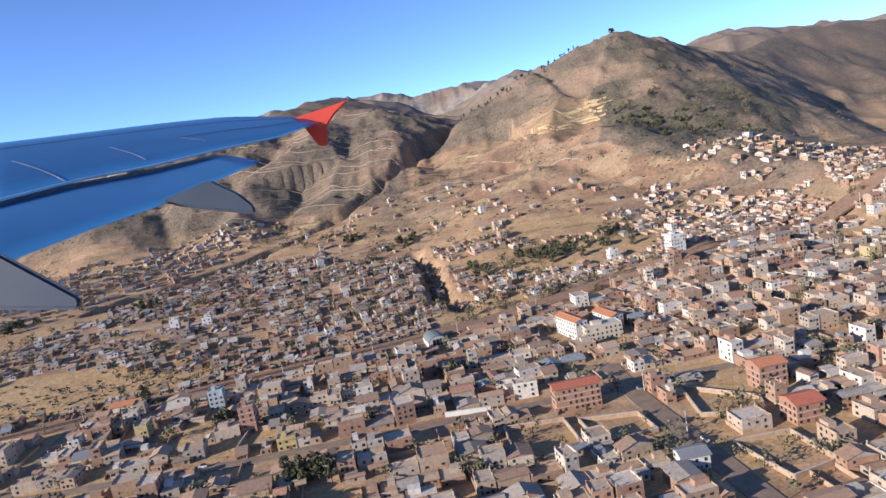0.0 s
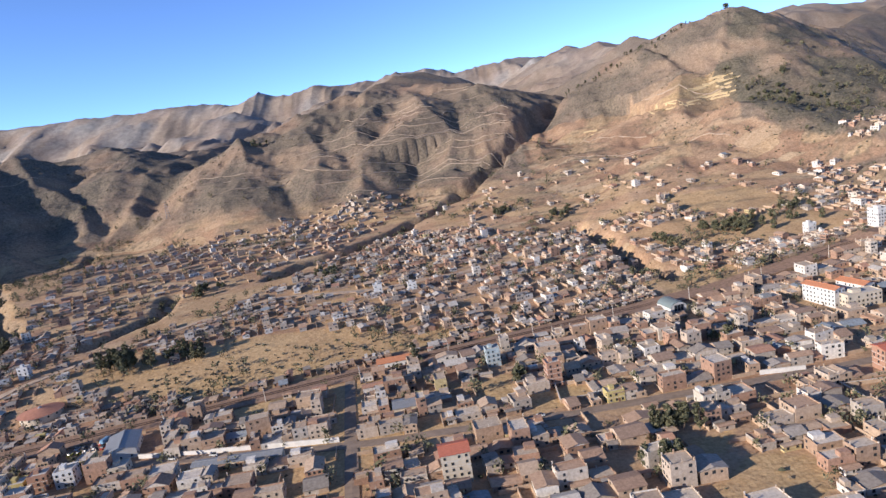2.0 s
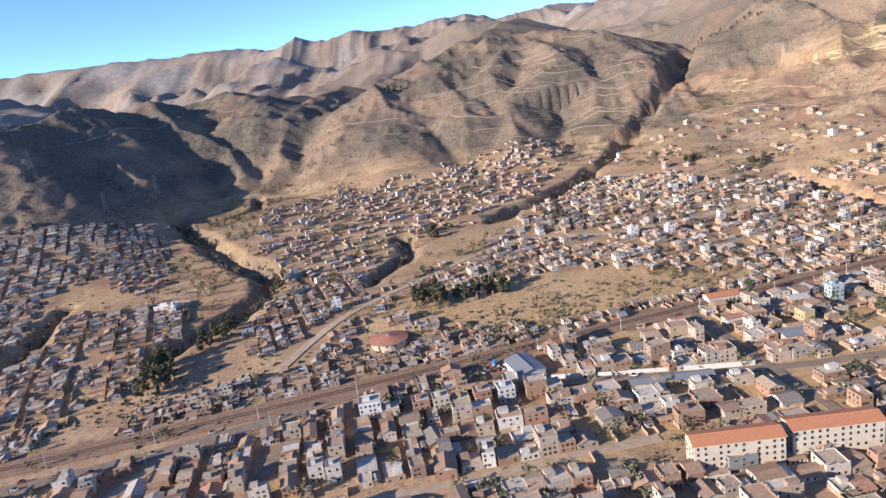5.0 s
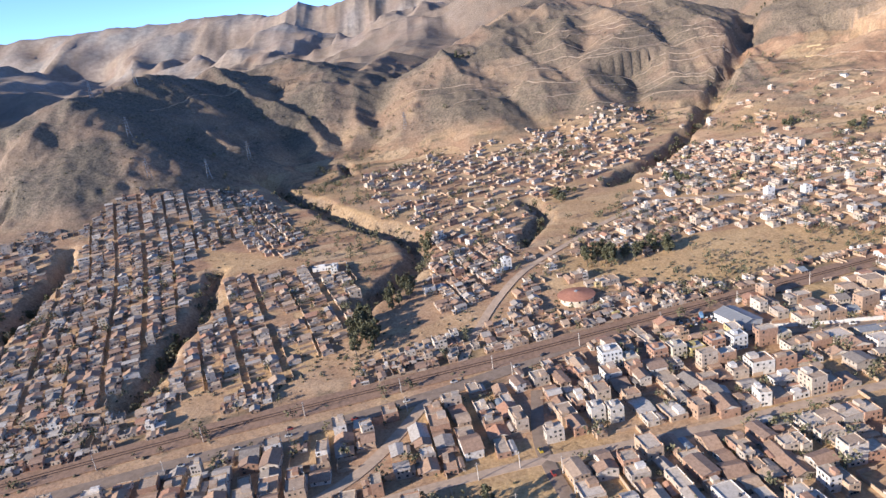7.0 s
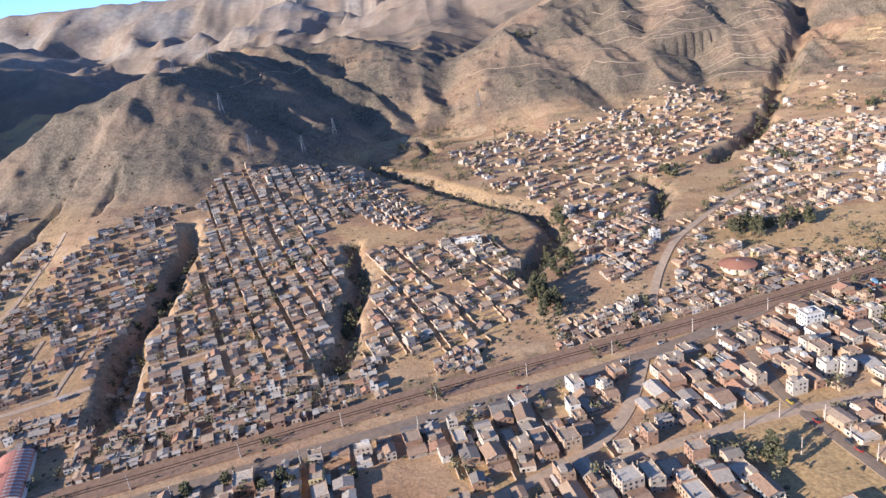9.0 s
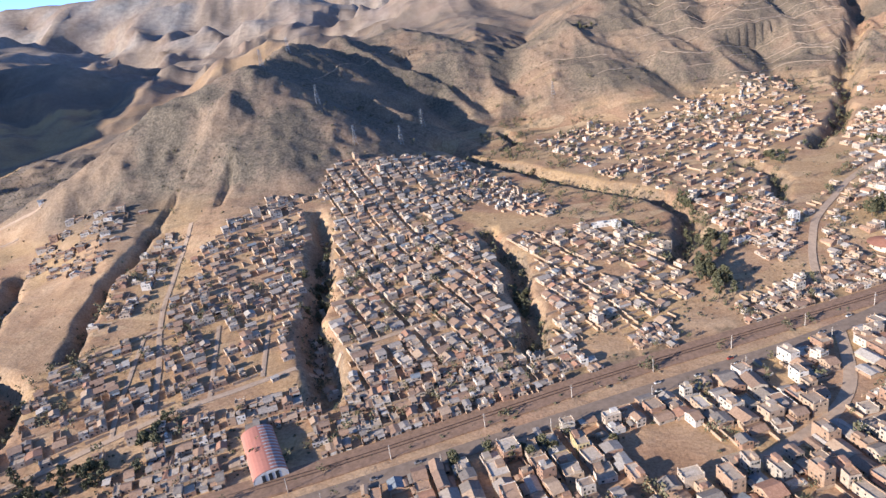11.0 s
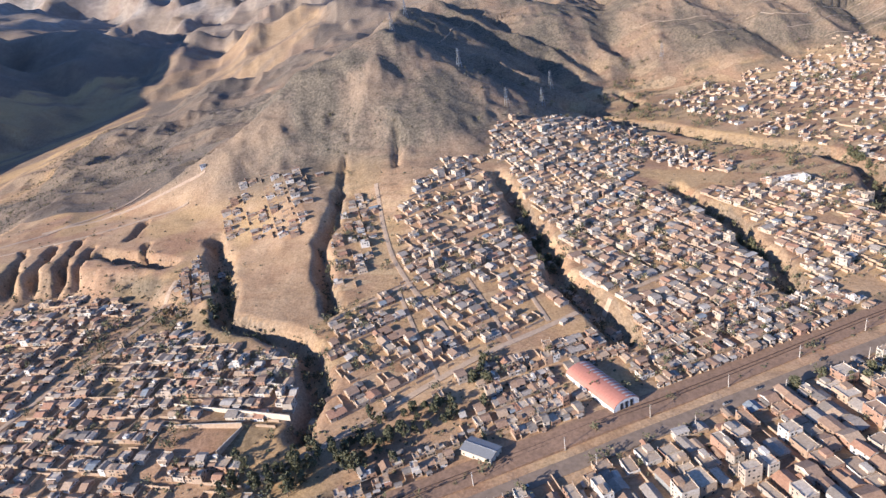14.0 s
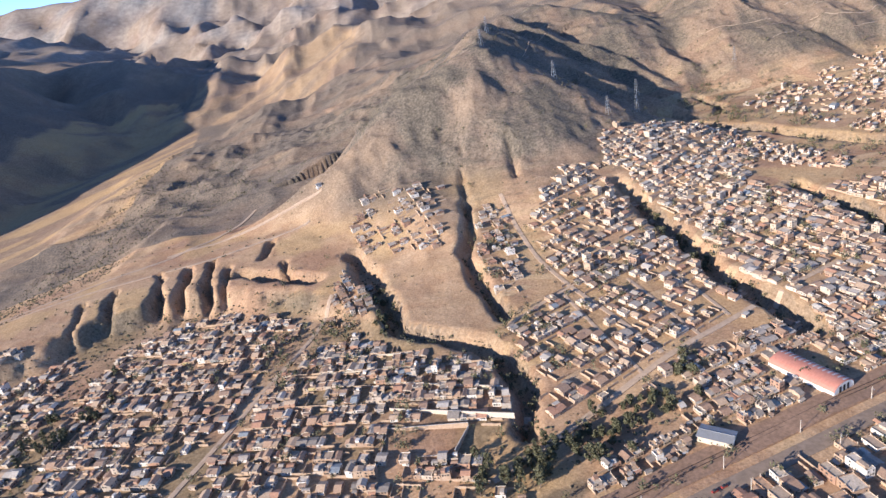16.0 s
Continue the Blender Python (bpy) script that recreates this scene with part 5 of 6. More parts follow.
first_pylon = pylon()
for k, (x, y) in enumerate([(-471, 388), (-447, 350), (-512, 432), (-500, 478), (-420, 372), (-300, 470), (-405, 412)]):
    m = pose(x, y, ground_at(x, y), 0, 0, 30)
    if k == 0:
        first_pylon.matrix_basis = m
    else:
        copy_thing(first_pylon, m)


CAR_PAINT = island_material("car_paint", [(0.0, (0.62, 0.62, 0.60)), (0.45, (0.30, 0.30, 0.31)), (0.65, (0.35, 0.06, 0.05)), (0.8, (0.06, 0.07, 0.09)), (0.9, (0.55, 0.40, 0.05))], 0.35, source="object")


def car(length=2.1, high=0.42):
    ob = thing("car", pose(0, 0, 0), "small car on the dusty street", "car", "cars of the town")
    bm = box(-length / 2, length / 2, -0.42, 0.42, 0.14, 0.14 + high)
    bmesh.ops.bevel(bm, geom=bm.edges[:], offset=0.07, segments=2, affect="EDGES")
    part("body", bm, CAR_PAINT, ob)
    bm = box(-length * 0.3, length * 0.28, -0.37, 0.37, 0.14 + high, 0.14 + high + 0.3)
    for v in bm.verts:
        if v.co.z > 0.14 + high + 0.1:
            v.co.x *= 0.72
    part("cabin", bm, GLASS, ob)
    first = None
    for x in (-length * 0.3, length * 0.3):
        for y in (-0.4, 0.4):
            m = pose(x, y, 0.16, 90)
            if first is None:
                bm = bmesh.new()
                bmesh.ops.create_cone(bm, cap_ends=True, segments=12, radius1=0.16, radius2=0.16, depth=0.1)
                first = part("wheel", bm, TANK, ob)
                first.matrix_basis = m
            else:
                share("wheel", first, ob, m)
    return ob


car_rng = random.Random(5)
first_car = None
for x, y, turn in along(AVENUE[1:-1], 17, -1.2) + along(AVENUE[1:-1], 26, 1.4) + along([(34, 144), (39, 114)], 9, 1.2) + along([(-248, 100), (-241, 70)], 8, 0.8) + along([(-175, 145), (-116, 139), (-60, 140)], 14, 0.8):
    x, y = x + car_rng.uniform(-4, 4) * math.cos(radians(turn)), y + car_rng.uniform(-4, 4) * math.sin(radians(turn))
    if car_rng.random() < 0.35:
        continue
    z = max(ground_at(x + a, y + b) for a in (-1.5, 0, 1.5) for b in (-1.5, 0, 1.5)) + 0.2
    m = pose(x, y, z, 0, 0, turn + car_rng.choice((0, 180)))
    if first_car is None:
        first_car = car()
        first_car.matrix_basis = m
    else:
        copy_thing(first_car, m)


def truck(skin, label):
    ob = thing("truck", pose(0, 0, 0), label, "truck", "trucks beside the railway")
    bm = box(-1.9, 0.9, -0.55, 0.55, 0.45, 1.55)
    bmesh.ops.bevel(bm, geom=bm.edges[:], offset=0.05, segments=1, affect="EDGES")
    part("cargo_box", bm, skin, ob)
    bm = box(0.95, 1.75, -0.5, 0.5, 0.3, 1.25)
    for v in bm.verts:
        if v.co.z > 1 and v.co.x > 1.5:
            v.co.x -= 0.2
    bmesh.ops.bevel(bm, geom=bm.edges[:], offset=0.06, segments=1, affect="EDGES")
    part("cab", bm, WHITE, ob)
    part("chassis", box(-1.85, 1.6, -0.3, 0.3, 0.22, 0.42), TANK, ob)
    first = None
    for x in (-1.4, 1.25):
        for y in (-0.48, 0.48):
            m = pose(x, y, 0.24, 90)
            if first is None:
                bm = bmesh.new()
                bmesh.ops.create_cone(bm, cap_ends=True, segments=12, radius1=0.24, radius2=0.24, depth=0.16)
                first = part("wheel", bm, TANK, ob)
                first.matrix_basis = m
            else:
                share("wheel", first, ob, m)
    return ob


def set_down(ob, x, y, turn):
    ob.matrix_basis = pose(x, y, ground_at(x, y) + 0.16, 0, 0, turn)


set_down(truck(YELLOW, "yellow box truck parked beside the railway"), -212, 170.5, 16)
set_down(truck(WHITE, "white box truck parked beside the railway"), -206, 172.5, 14)
set_down(truck(WHITE, "white box truck parked by the hall"), -171, 168, 12)
set_down(truck(BLUE_SHEET, "blue box truck parked by the hall"), -187, 161, 80)
yard_rng = random.Random(3)
for k in range(14):
    x, y = -194 + 2.0 * (k % 7) + yard_rng.uniform(-0.3, 0.3), 155 + 3.4 * (k // 7) + 0.25 * 2.0 * (k % 7) + yard_rng.uniform(-0.3, 0.3)
    copy_thing(first_car, pose(x, y, ground_at(x, y) + 0.12, 0, 0, 80 + yard_rng.uniform(-9, 9)))


# ---- trees and shrubs ----
def leaf_crown(seed, tall, wide, leaves, low=0.25):
    """A crown of many small leaf sprays gathered in clumps, with gaps between."""
    r = np.random.default_rng(seed)
    clumps = []
    for _ in range(16):
        t = r.uniform(low, 1.0)
        a = r.uniform(0, 2 * math.pi)
        reach = wide * (0.35 + 0.65 * math.sin(math.pi * min(1, (t - low) / (1 - low) * 0.8 + 0.15))) * r.uniform(0.2, 0.95)
        clumps.append((reach * math.cos(a), reach * math.sin(a), t * tall, r.uniform(0.28, 0.55) * wide))
    clumps = np.array(clumps)
    c = clumps[r.integers(0, len(clumps), leaves)]
    d = r.normal(0, 1, (leaves, 3))
    d *= (r.uniform(0.3, 1.0, leaves) ** 0.5 / np.linalg.norm(d, axis=1))[:, None]
    centre = c[:, :3] + d * c[:, 3:4]
    u = r.normal(0, 1, (leaves, 3))
    u /= np.linalg.norm(u, axis=1)[:, None]
    w = np.cross(u, r.normal(0, 1, (leaves, 3)))
    w /= np.linalg.norm(w, axis=1)[:, None]
    s = r.uniform(0.12, 0.26, leaves)[:, None] * (0.6 + wide * 0.35)
    quads = np.stack([centre - u * s - w * s * 0.6, centre + u * s - w * s * 0.6, centre + u * s + w * s * 0.6, centre - u * s + w * s * 0.6], 1)
    return quads.reshape(-1, 3), np.arange(leaves * 4).reshape(-1, 4)


def tree(seed, tall, wide, leaves, label, name="eucalyptus_tree"):
    rnd = random.Random(seed)
    ob = thing(name, pose(0, 0, 0), label, "tree", "trees of the valley")
    bm = bmesh.new()
    def limb(p, q, r0, r1):
        p, q = Vector(p), Vector(q)
        m = Matrix.Translation((p + q) / 2) @ (q - p).to_track_quat("Z", "Y").to_matrix().to_4x4()
        bmesh.ops.create_cone(bm, cap_ends=True, segments=6, radius1=r0, radius2=r1, depth=(q - p).length, matrix=m)
    limb((0, 0, -0.6), (0.1, 0.05, tall * 0.85), 0.05 * tall ** 0.7, 0.02)
    for k in range(6):
        z = tall * (0.25 + 0.09 * k)
        a = rnd.uniform(0, 6.3)
        limb((0.03, 0.02, z), (wide * 0.6 * math.cos(a), wide * 0.6 * math.sin(a), z + tall * 0.16), 0.04, 0.012)
    part("trunk", bm, BARK, ob)
    v, f = leaf_crown(seed, tall, wide, leaves)
    crown = new("crown", mesh_from("crown", v, f, [TREE]))
    crown.parent = ob
    return ob


KINDS = [tree(1, 8.0, 1.7, 700, "tall dark eucalyptus tree with a ragged crown"), tree(2, 6.2, 1.5, 600, "tall dark eucalyptus tree with a ragged crown"),
         tree(3, 4.2, 1.6, 500, "bushy dark green tree among houses", "broad_tree"), tree(4, 2.8, 1.3, 380, "small dry green tree with a thin crown", "small_tree"), tree(5, 5.2, 1.2, 480, "slim dark eucalyptus tree on the slope")]
# groves: (x, y, spread in x, spread in y, count, kinds)
GROVES = [(-562, 90, 20, 12, 34, (0, 1, 2)), (-534, 98, 12, 8, 22, (1, 2, 3)), (-514, 106, 10, 7, 14, (2, 3)), (-400, 93, 30, 3, 14, (2, 3)), (-300, 174, 4, 9, 20, (0, 0, 1)), (-288, 205, 7, 14, 14, (1, 2)), (-206, 210, 9, 4, 16, (0, 1)), (-186, 216, 8, 4, 12, (1, 2)), (-68, 164, 4, 3, 4, (2, 2)), (-44, 112, 5, 4, 6, (1, 2)), (-98, 186, 3, 2, 5, (0, 1)),
          (35, 280, 32, 9, 30, (2, 2, 3)), (70, 292, 10, 5, 8, (2, 3)), (-500, 116, 4, 10, 8, (2, 3)), (-437, 88, 4, 2, 5, (2,)), (-100, 196, 3, 3, 5, (1, 2)), (-39, 126, 7, 3, 8, (1, 2)),
          (-8, 174, 6, 3, 5, (2, 3)), (-150, 303, 8, 8, 8, (2, 3)), (-212, 300, 6, 10, 10, (2, 3)), (-60, 367, 6, 4, 6, (3, 2)), (-28, 352, 6, 4, 6, (3, 2)), (-372, 180, 4, 12, 8, (2, 1)),
          (-458, 215, 4, 40, 14, (3, 2)), (-608, 205, 4, 25, 8, (3, 2)), (-280, 246, 5, 10, 8, (2, 1)), (-740, 160, 12, 30, 16, (2, 1)), (-253, 74, 3, 4, 0, (2,)), (-262, 80, 2, 6, 4, (2, 1)),
          (140, 430, 30, 22, 26, (3, 4)), (150, 400, 34, 10, 14, (3, 4)), (150, 560, 3, 6, 4, (4,)), (-250, 560, 12, 8, 6, (3, 4))]
tree_rng = random.Random(11)
placed = {k: False for k in range(5)}
count = 0
for gx, gy, sx, sy, n, kinds in GROVES:
    for _ in range(n):
        x, y = gx + tree_rng.gauss(0, sx * 0.55), gy + tree_rng.gauss(0, sy * 0.55)
        if abs(across(x, y)) < 5 or -17 < across(x, y) < -7:
            continue
        k = tree_rng.choice(kinds)
        m = pose(x, y, ground_at(x, y), 0, 0, tree_rng.uniform(0, 360))
        if placed[k]:
            copy_thing(KINDS[k], m)
        else:
            KINDS[k].matrix_basis = m
            placed[k] = True
        count += 1
for x, y, _ in along([(124, 564), (99, 571), (84, 569), (43, 569), (18, 592)], 3.2, 1):
    x, y = x + tree_rng.gauss(0, 3), y + tree_rng.gauss(0, 3)
    copy_thing(KINDS[4], pose(x, y, ground_at(x, y), 0, 0, tree_rng.uniform(0, 360)) @ Matrix.Scale(tree_rng.uniform(0.5, 0.85), 4))
for k in range(5):
    if not placed[k]:
        KINDS[k].matrix_basis = pose(-560 + k, 86, ground_at(-560 + k, 86))


def shrubs():
    """Low dark bushes scattered over slopes, ravine banks and waste ground, and trees too far to tell apart."""
    r = np.random.default_rng(23)
    n = 120000
    x, y = r.uniform(-880, 330, n), r.uniform(60, 720, n)
    z = height(x, y)
    v = across(x, y)
    fan = 5 + 0.068 * np.clip(v - 40, 0, 180)
    up = z - fan
    chance = 0.34 * step(4, 25, up) * step(0.38, 0.66, fractal(x / 28, y / 28, 3, 61)) + 0.75 * (up < -2) * (v > 15) + 0.055 * (up < 6)
    chance += 0.8 * (((v > 3.8) & (v < 9)) | ((v < -3.6) & (v > -7.5))) * step(0.42, 0.6, fractal(x / 14, y / 14, 2, 69))
    chance += 0.5 * inside(x, y, [(106, 478), (190, 490), (230, 420), (150, 372), (122, 356), (103, 376), (104, 405)]) * step(0.4, 0.6, fractal(x / 18, y / 18, 3, 67))
    ok = (r.random(n) < chance) & (np.abs(v) > 3.6) & ((v < -17) | (v > -7.6))
    d = np.full(n, 99.0)
    for w, line in LINES[2:]:
        dd, _ = line_distance(x, y, line)
        d = np.minimum(d, dd - w)
    ok &= d > 0
    x, y, z = x[ok], y[ok], z[ok]
    n = len(x)
    s = r.uniform(0.25, 0.85, n) ** 1.3
    a = r.uniform(0, 6.28, n)
    shape = np.array([(1, 0, 0.35), (0.3, 0.95, 0.3), (-0.8, 0.6, 0.4), (-0.8, -0.6, 0.3), (0.3, -0.95, 0.4), (0.1, 0.1, 1.15), (0, 0, -0.4)])
    jitter = r.normal(0, 0.16, (n, 7, 3))
    p = (shape[None] + jitter) * s[:, None, None]
    ca, sa = np.cos(a)[:, None], np.sin(a)[:, None]
    q = np.stack([p[..., 0] * ca - p[..., 1] * sa + x[:, None], p[..., 0] * sa + p[..., 1] * ca + y[:, None], p[..., 2] * 0.9 + z[:, None]], -1)
    f = np.array([(0, 1, 5), (1, 2, 5), (2, 3, 5), (3, 4, 5), (4, 0, 5), (1, 0, 6), (2, 1, 6), (3, 2, 6), (4, 3, 6), (0, 4, 6)])
    faces = (np.arange(n)[:, None, None] * 7 + f[None]).reshape(-1, 3)
    tagged(new("shrubs", mesh_from("shrubs", q.reshape(-1, 3), faces, [SHRUB])), "low dark dry shrubs on slopes and waste ground", "shrubs", kind="stuff")
    return n


SHRUB = island_material("shrub_leaves", [(0.0, (0.075, 0.075, 0.045)), (0.3, (0.11, 0.10, 0.06)), (0.6, (0.15, 0.125, 0.08)), (0.85, (0.20, 0.155, 0.10))], 0.9)
LEAVES = island_material("tree_leaves", [(0.0, (0.09, 0.09, 0.05)), (0.3, (0.12, 0.118, 0.065)), (0.6, (0.16, 0.145, 0.08)), (0.85, (0.20, 0.165, 0.095))], 0.85)


def scattered_trees():
    """Garden, roadside and ravine trees past counting: each a short stem with a ragged crown of leaf sprays."""
    r = np.random.default_rng(31)
    n = 26000
    x, y = r.uniform(-860, 300, n), r.uniform(60, 520, n)
    z = height(x, y)
    v = across(x, y)
    fan = 5 * step(14, 48, v) + 0.068 * np.clip(v - 40, 0, 180)
    up = z - fan
    clump = step(0.5, 0.68, fractal(x / 24, y / 24, 3, 141))
    chance = 0.9 * (up < -2.5) * (v > 12) * (x > -640) + 0.42 * clump * (up < 8) + 0.075 * (up < 3) + 0.10 * clump * (up < 40)
    chance += 0.16 * (v < -17) * (up < 3) + 0.45 * inside(x, y, [(106, 478), (150, 500), (190, 490), (215, 430), (150, 372), (122, 356), (103, 376), (104, 405)]) * step(0.42, 0.6, fractal(x / 18, y / 18, 3, 67))
    chance += 0.55 * (((v > 4.2) & (v < 10)) | ((v < -4) & (v > -6.8))) * step(0.45, 0.62, fractal(x / 17, y / 17, 2, 69))
    chance += 0.5 * inside(x, y, [(20, 268), (80, 286), (96, 304), (40, 300), (-6, 272)]) + 0.4 * inside(x, y, [(-250, 190), (-190, 205), (-170, 222), (-215, 225)])
    chance += 0.22 * inside(x, y, BASIN) * step(0.40, 0.6, fractal(x / 16, y / 16, 2, 151))
    chance = np.where((x < -560) & (y > 235) | (x < -630) & (y > 205), 0.06 * chance, chance)
    ok = (r.random(n) < chance) & (np.abs(v) > 4) & ((v < -16) | (v > -7.2))
    d = np.full(n, 99.0)
    for w, line in LINES[2:]:
        dd, _ = line_distance(x, y, line)
        d = np.minimum(d, dd - w)
    for field in FIELDS[:5] + FIELDS[7:] + BARE:
        d = np.where(inside(x, y, field), -1, d)
    ok &= d > -0.8
    # not on top of a roof
    px, py, rad = plots[:, 0], plots[:, 1], np.minimum(plots[:, 2], plots[:, 3]) * 0.9 + 0.4
    idx = np.where(ok)[0]
    for i in idx:
        near = np.abs(px - x[i]) < 3
        if np.any((px[near] - x[i]) ** 2 + (py[near] - y[i]) ** 2 < rad[near] ** 2):
            ok[i] = False
    x, y, z = x[ok], y[ok], z[ok]
    n = len(x)
    leaves = 46
    s = r.uniform(0.7, 1.7, n) ** 1.4
    c = r.normal(0, 1, (n, 5, 3)) * np.array([0.45, 0.45, 0.4])
    c = c[np.arange(n)[:, None], r.integers(0, 5, (n, leaves))]
    p = c + r.normal(0, 0.3, (n, leaves, 3))
    p[..., 2] = np.clip(p[..., 2] + 1.35, 0.35, 2.7)
    u = r.normal(0, 1, (n, leaves, 3))
    u /= np.linalg.norm(u, axis=2)[..., None]
    w = np.cross(u, r.normal(0, 1, (n, leaves, 3)))
    w /= np.linalg.norm(w, axis=2)[..., None]
    k = r.uniform(0.10, 0.21, (n, leaves, 1))
    base = np.stack([x, y, z], 1)[:, None]
    p = base + p * s[:, None, None]
    k = k * s[:, None, None]
    quads = np.stack([p - u * k - w * k * 0.7, p + u * k - w * k * 0.7, p + u * k + w * k * 0.7, p - u * k + w * k * 0.7], 2).reshape(-1, 3)
    faces = np.arange(len(quads)).reshape(-1, 4)
    stem = []
    for a, b in ((0.07, 0), (0, 0.07)):
        stem.append(np.stack([np.stack([x - a * s, y - b * s, z - 0.4], 1), np.stack([x + a * s, y + b * s, z - 0.4], 1), np.stack([x + a * s * 0.5, y + b * s * 0.5, z + 1.3 * s], 1), np.stack([x - a * s * 0.5, y - b * s * 0.5, z + 1.3 * s], 1)], 1))
    stem = np.concatenate(stem).reshape(-1, 3)
    faces = np.concatenate([faces, len(quads) + np.arange(len(stem)).reshape(-1, 4)])
    which = np.concatenate([np.zeros(len(quads) // 4, int), np.ones(len(stem) // 4, int)])
    me = mesh_from("trees", np.concatenate([quads, stem]), faces, [LEAVES, BARK], which)
    tagged(new("trees", me), "small dark green trees in gardens and ravines", "trees", kind="stuff")
    return n


print("trees", count, "shrubs", shrubs(), "small trees", scattered_trees())


# ---- the aircraft wing beside the window, as it hangs over the town at the start of the flight ----
# grey wing paint with the blue sky's reflection put into its base colour
WING_SKY_TINT = plain("sky_tinted_wing_paint", (0.035, 0.135, 0.31), 0.36, 0.9, 0.2)
WING_SEAM = plain("dark_panel_seam", (0.02, 0.03, 0.05), 0.6)
WING_RED = plain("red_tip_paint", (0.62, 0.075, 0.045), 0.4, 1.2, 0.2)
WING_GREY = plain("grey_fairing_paint", (0.045, 0.058, 0.08), 0.45, 1.5, 0.25)


def loft(front, back, thick, steps=14, chord_steps=6, bulge=0.05):
    """A tapered panel between a front and a back edge, rounded on top and with a flat underside."""
    bm = bmesh.new()
    def at(line, s):
        s *= len(line) - 1
        k = min(int(s), len(line) - 2)
        return Vector(line[k]).lerp(Vector(line[k + 1]), s - k)
    top, low = [], []
    for i in range(steps + 1):
        s = i / steps
        p, q = at(front, s), at(back, s)
        n = Vector((0, 1, 0))
        t = thick * (1 - 0.75 * s)
        top.append([bm.verts.new(p.lerp(q, j / chord_steps) + n * bulge * (1 - s * 0.7) * math.sin(math.pi * j / chord_steps)) for j in range(chord_steps + 1)])
        low.append([bm.verts.new(p.lerp(q, j / chord_steps) - n * t * math.sin(math.pi * min(1, 0.12 + 0.88 * j / chord_steps))) for j in range(chord_steps + 1)])
    for i in range(steps):
        for j in range(chord_steps):
            bm.faces.new((top[i][j], top[i][j + 1], top[i + 1][j + 1], top[i + 1][j]))
            bm.faces.new((low[i][j], low[i + 1][j], low[i + 1][j + 1], low[i][j + 1]))
        for j in (0, chord_steps):
            bm.faces.new((top[i][j], top[i + 1][j], low[i + 1][j], low[i][j]))
    for i in (0, steps):
        for j in range(chord_steps):
            bm.faces.new((top[i][j], top[i][j + 1], low[i][j + 1], low[i][j]))
    bmesh.ops.recalc_face_normals(bm, faces=bm.faces)
    for f in bm.faces:
        f.smooth = True
    return bm


def plate(outline, z, thick):
    """A flat piece with a bevelled rim, standing across the view of the window."""
    bm = bmesh.new()
    a = [bm.verts.new((x, y, z)) for x, y in outline]
    b = [bm.verts.new((x - 0.01, y, z - thick)) for x, y in outline]
    bm.faces.new(a)
    bm.faces.new(b[::-1])
    n = len(outline)
    for k in range(n):
        bm.faces.new((a[k], b[k], b[(k + 1) % n], a[(k + 1) % n]))
    bmesh.ops.recalc_face_normals(bm, faces=bm.faces)
    bmesh.ops.bevel(bm, geom=bm.edges[:], offset=0.012, segments=2, affect="EDGES")
    return bm


def strip(points, width):
    bm = bmesh.new()
    pts = [Vector(p) for p in points]
    rows = []
    for k, p in enumerate(pts):
        d = (pts[min(k + 1, len(pts) - 1)] - pts[max(k - 1, 0)]).normalized()
        s = d.cross(Vector((0, 0.9, 0.44))).normalized() * width
        rows.append((bm.verts.new(p - s), bm.verts.new(p + s)))
    for p, q in zip(rows, rows[1:]):
        bm.faces.new((p[0], p[1], q[1], q[0]))
    return bm


wing = thing("aircraft_wing", pose(0, 0, EYE, TILT, LEAN, TURN) @ pose(0, 0, 0, 90), "airliner wing in sky-reflection blue with a red tip fence in flight", "aircraft wing")
LEAD = [(-4.17, 0.86, -5.64), (-3.65, 1.19, -6.74), (-3.23, 1.50, -7.81), (-2.77, 1.69, -8.44), (-2.29, 1.71, -8.52), (-1.89, 1.67, -8.36)]
TRAIL = [(-2.45, 0.18, -3.32), (-2.30, 0.43, -4.18), (-2.09, 0.57, -4.66), (-1.88, 0.82, -5.51), (-1.55, 1.08, -6.37), (-1.47, 1.46, -7.68)]
skin = part("wing_panel", loft(LEAD, TRAIL, 0.09), WING_SKY_TINT, wing)
part("flap", loft([(-2.62, 0.19, -3.52), (-2.46, 0.44, -4.40), (-2.24, 0.58, -4.92), (-1.99, 0.82, -5.75)], [(-1.71, -0.12, -2.31), (-1.62, 0.08, -3.0), (-1.50, 0.24, -3.55), (-1.35, 0.65, -4.90)], 0.10, bulge=0.03), WING_SKY_TINT, wing, "lowered wing flap in sky-reflection blue")
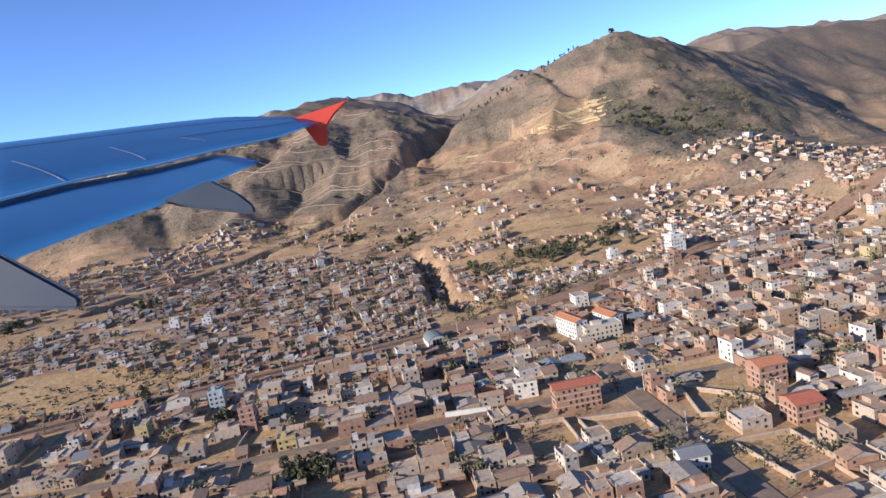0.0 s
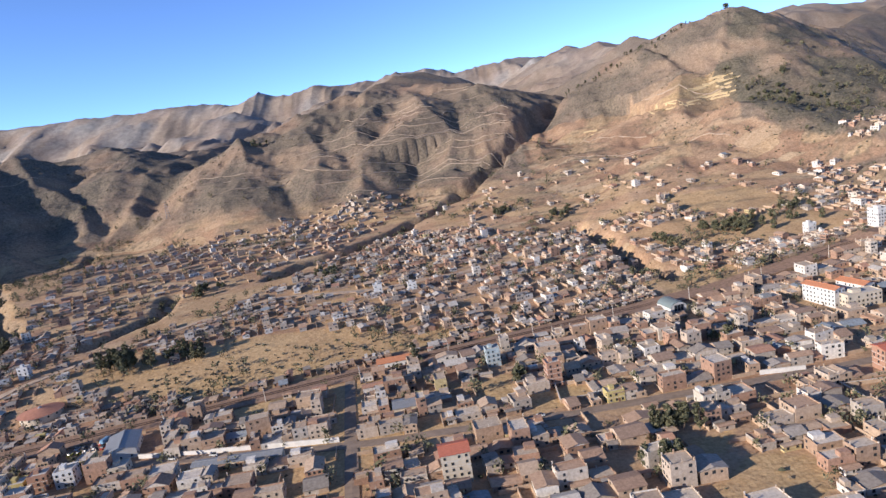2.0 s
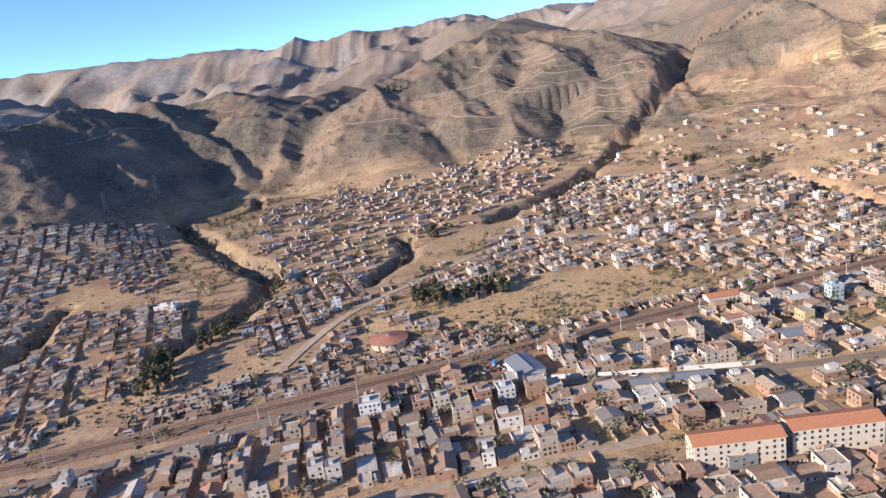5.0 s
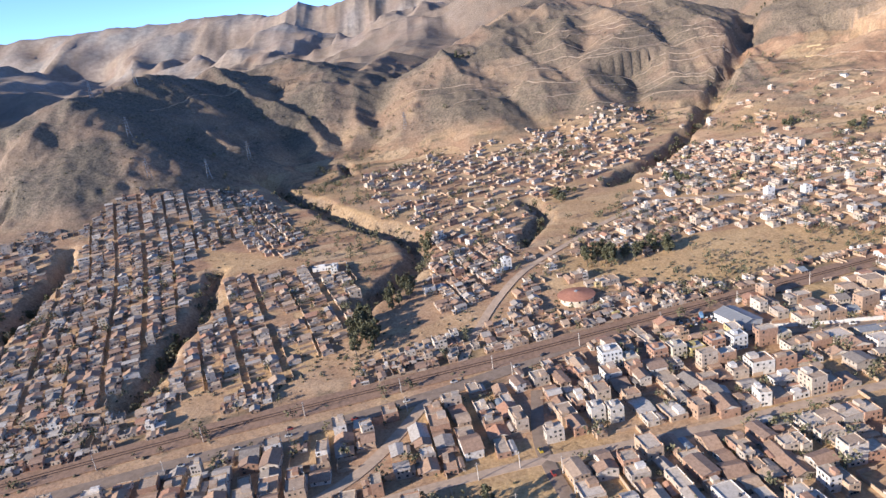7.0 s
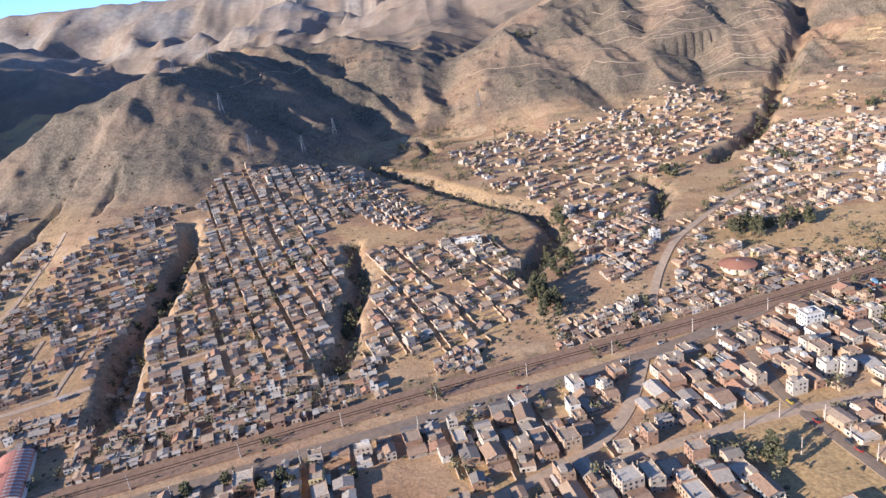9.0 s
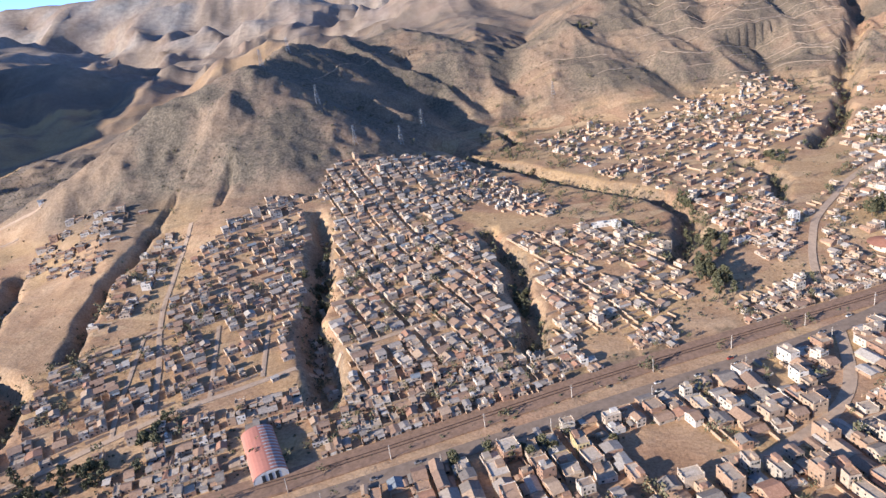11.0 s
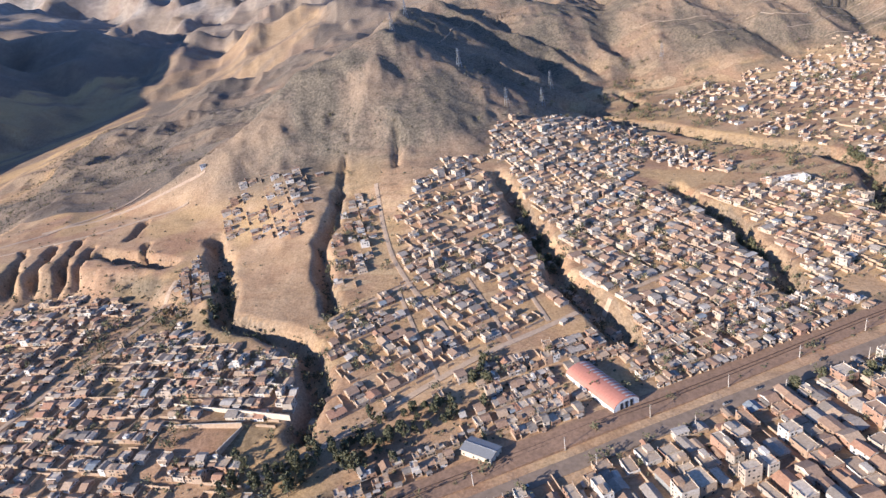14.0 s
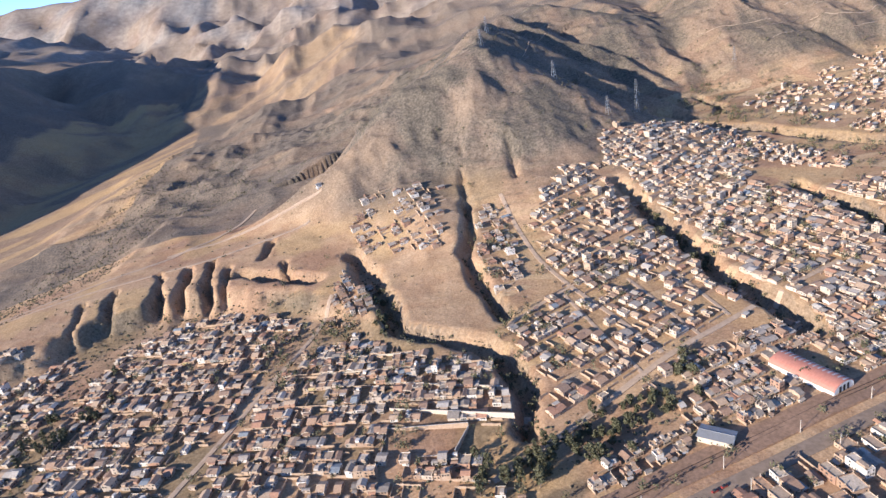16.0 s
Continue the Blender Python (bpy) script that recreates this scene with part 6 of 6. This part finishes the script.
part("fairing", plate([(-1.55, 0.26), (-1.27, 0.38), (-1.12, 0.31), (-1.03, 0.24), (-1.02, 0.19), (-1.24, 0.21), (-1.42, 0.23)], -3.6, 0.05), WING_GREY, wing, "grey pointed flap fairing")
part("fairing", plate([(-1.74, 0.07), (-1.544, -0.018), (-1.40, -0.095), (-1.27, -0.165), (-1.262, -0.19), (-1.27, -0.212), (-1.74, -0.215)], -2.3, 0.04), WING_GREY, wing, "grey pointed flap fairing")
fence = part("tip_fence", plate([(-1.81, 1.59), (-1.55, 1.67), (-1.15, 1.81), (-1.31, 1.65), (-1.39, 1.53), (-1.60, 1.55)], -8.0, 0.08), WING_RED, wing, "bright red upper tip fence")
part("lower_fence", plate([(-1.67, 1.47), (-1.55, 1.51), (-1.39, 1.53), (-1.39, 1.25), (-1.50, 1.25)], -7.95, 0.08), WING_RED, wing, "red lower tip fence")
WING_LINE = plain("bare_metal_seam", (0.42, 0.45, 0.48), 0.4)


def on_skin(s, j):
    """A place on the wing's upper side: s from root to tip, j from front to back."""
    k = min(int(s * 5), 4)
    p, q = Vector(LEAD[k]).lerp(Vector(LEAD[k + 1]), s * 5 - k), Vector(TRAIL[k]).lerp(Vector(TRAIL[k + 1]), s * 5 - k)
    return p.lerp(q, j) + Vector((0, 0.05 * (1 - s * 0.7) * math.sin(math.pi * j) + 0.006, 0.004))


for j, lo, hi in ((0.30, 0.0, 0.97), (0.62, 0.45, 0.95)):
    part("panel_seam", strip([on_skin(lo + (hi - lo) * k / 14, j) for k in range(15)], 0.010), WING_SEAM, skin)
for s, s_end, j, j_end in ((0.08, 0.17, 0.60, 0.97), (0.265, 0.385, 0.62, 0.90), (0.45, 0.55, 0.60, 0.78)):
    part("panel_seam", strip([on_skin(s + (s_end - s) * k / 6, j + (j_end - j) * k / 6) for k in range(7)], 0.004), WING_LINE, skin)
part("rear_edge", strip([on_skin(0.02 + 0.9 * k / 14, 0.985) for k in range(15)], 0.006), WING_LINE, skin)
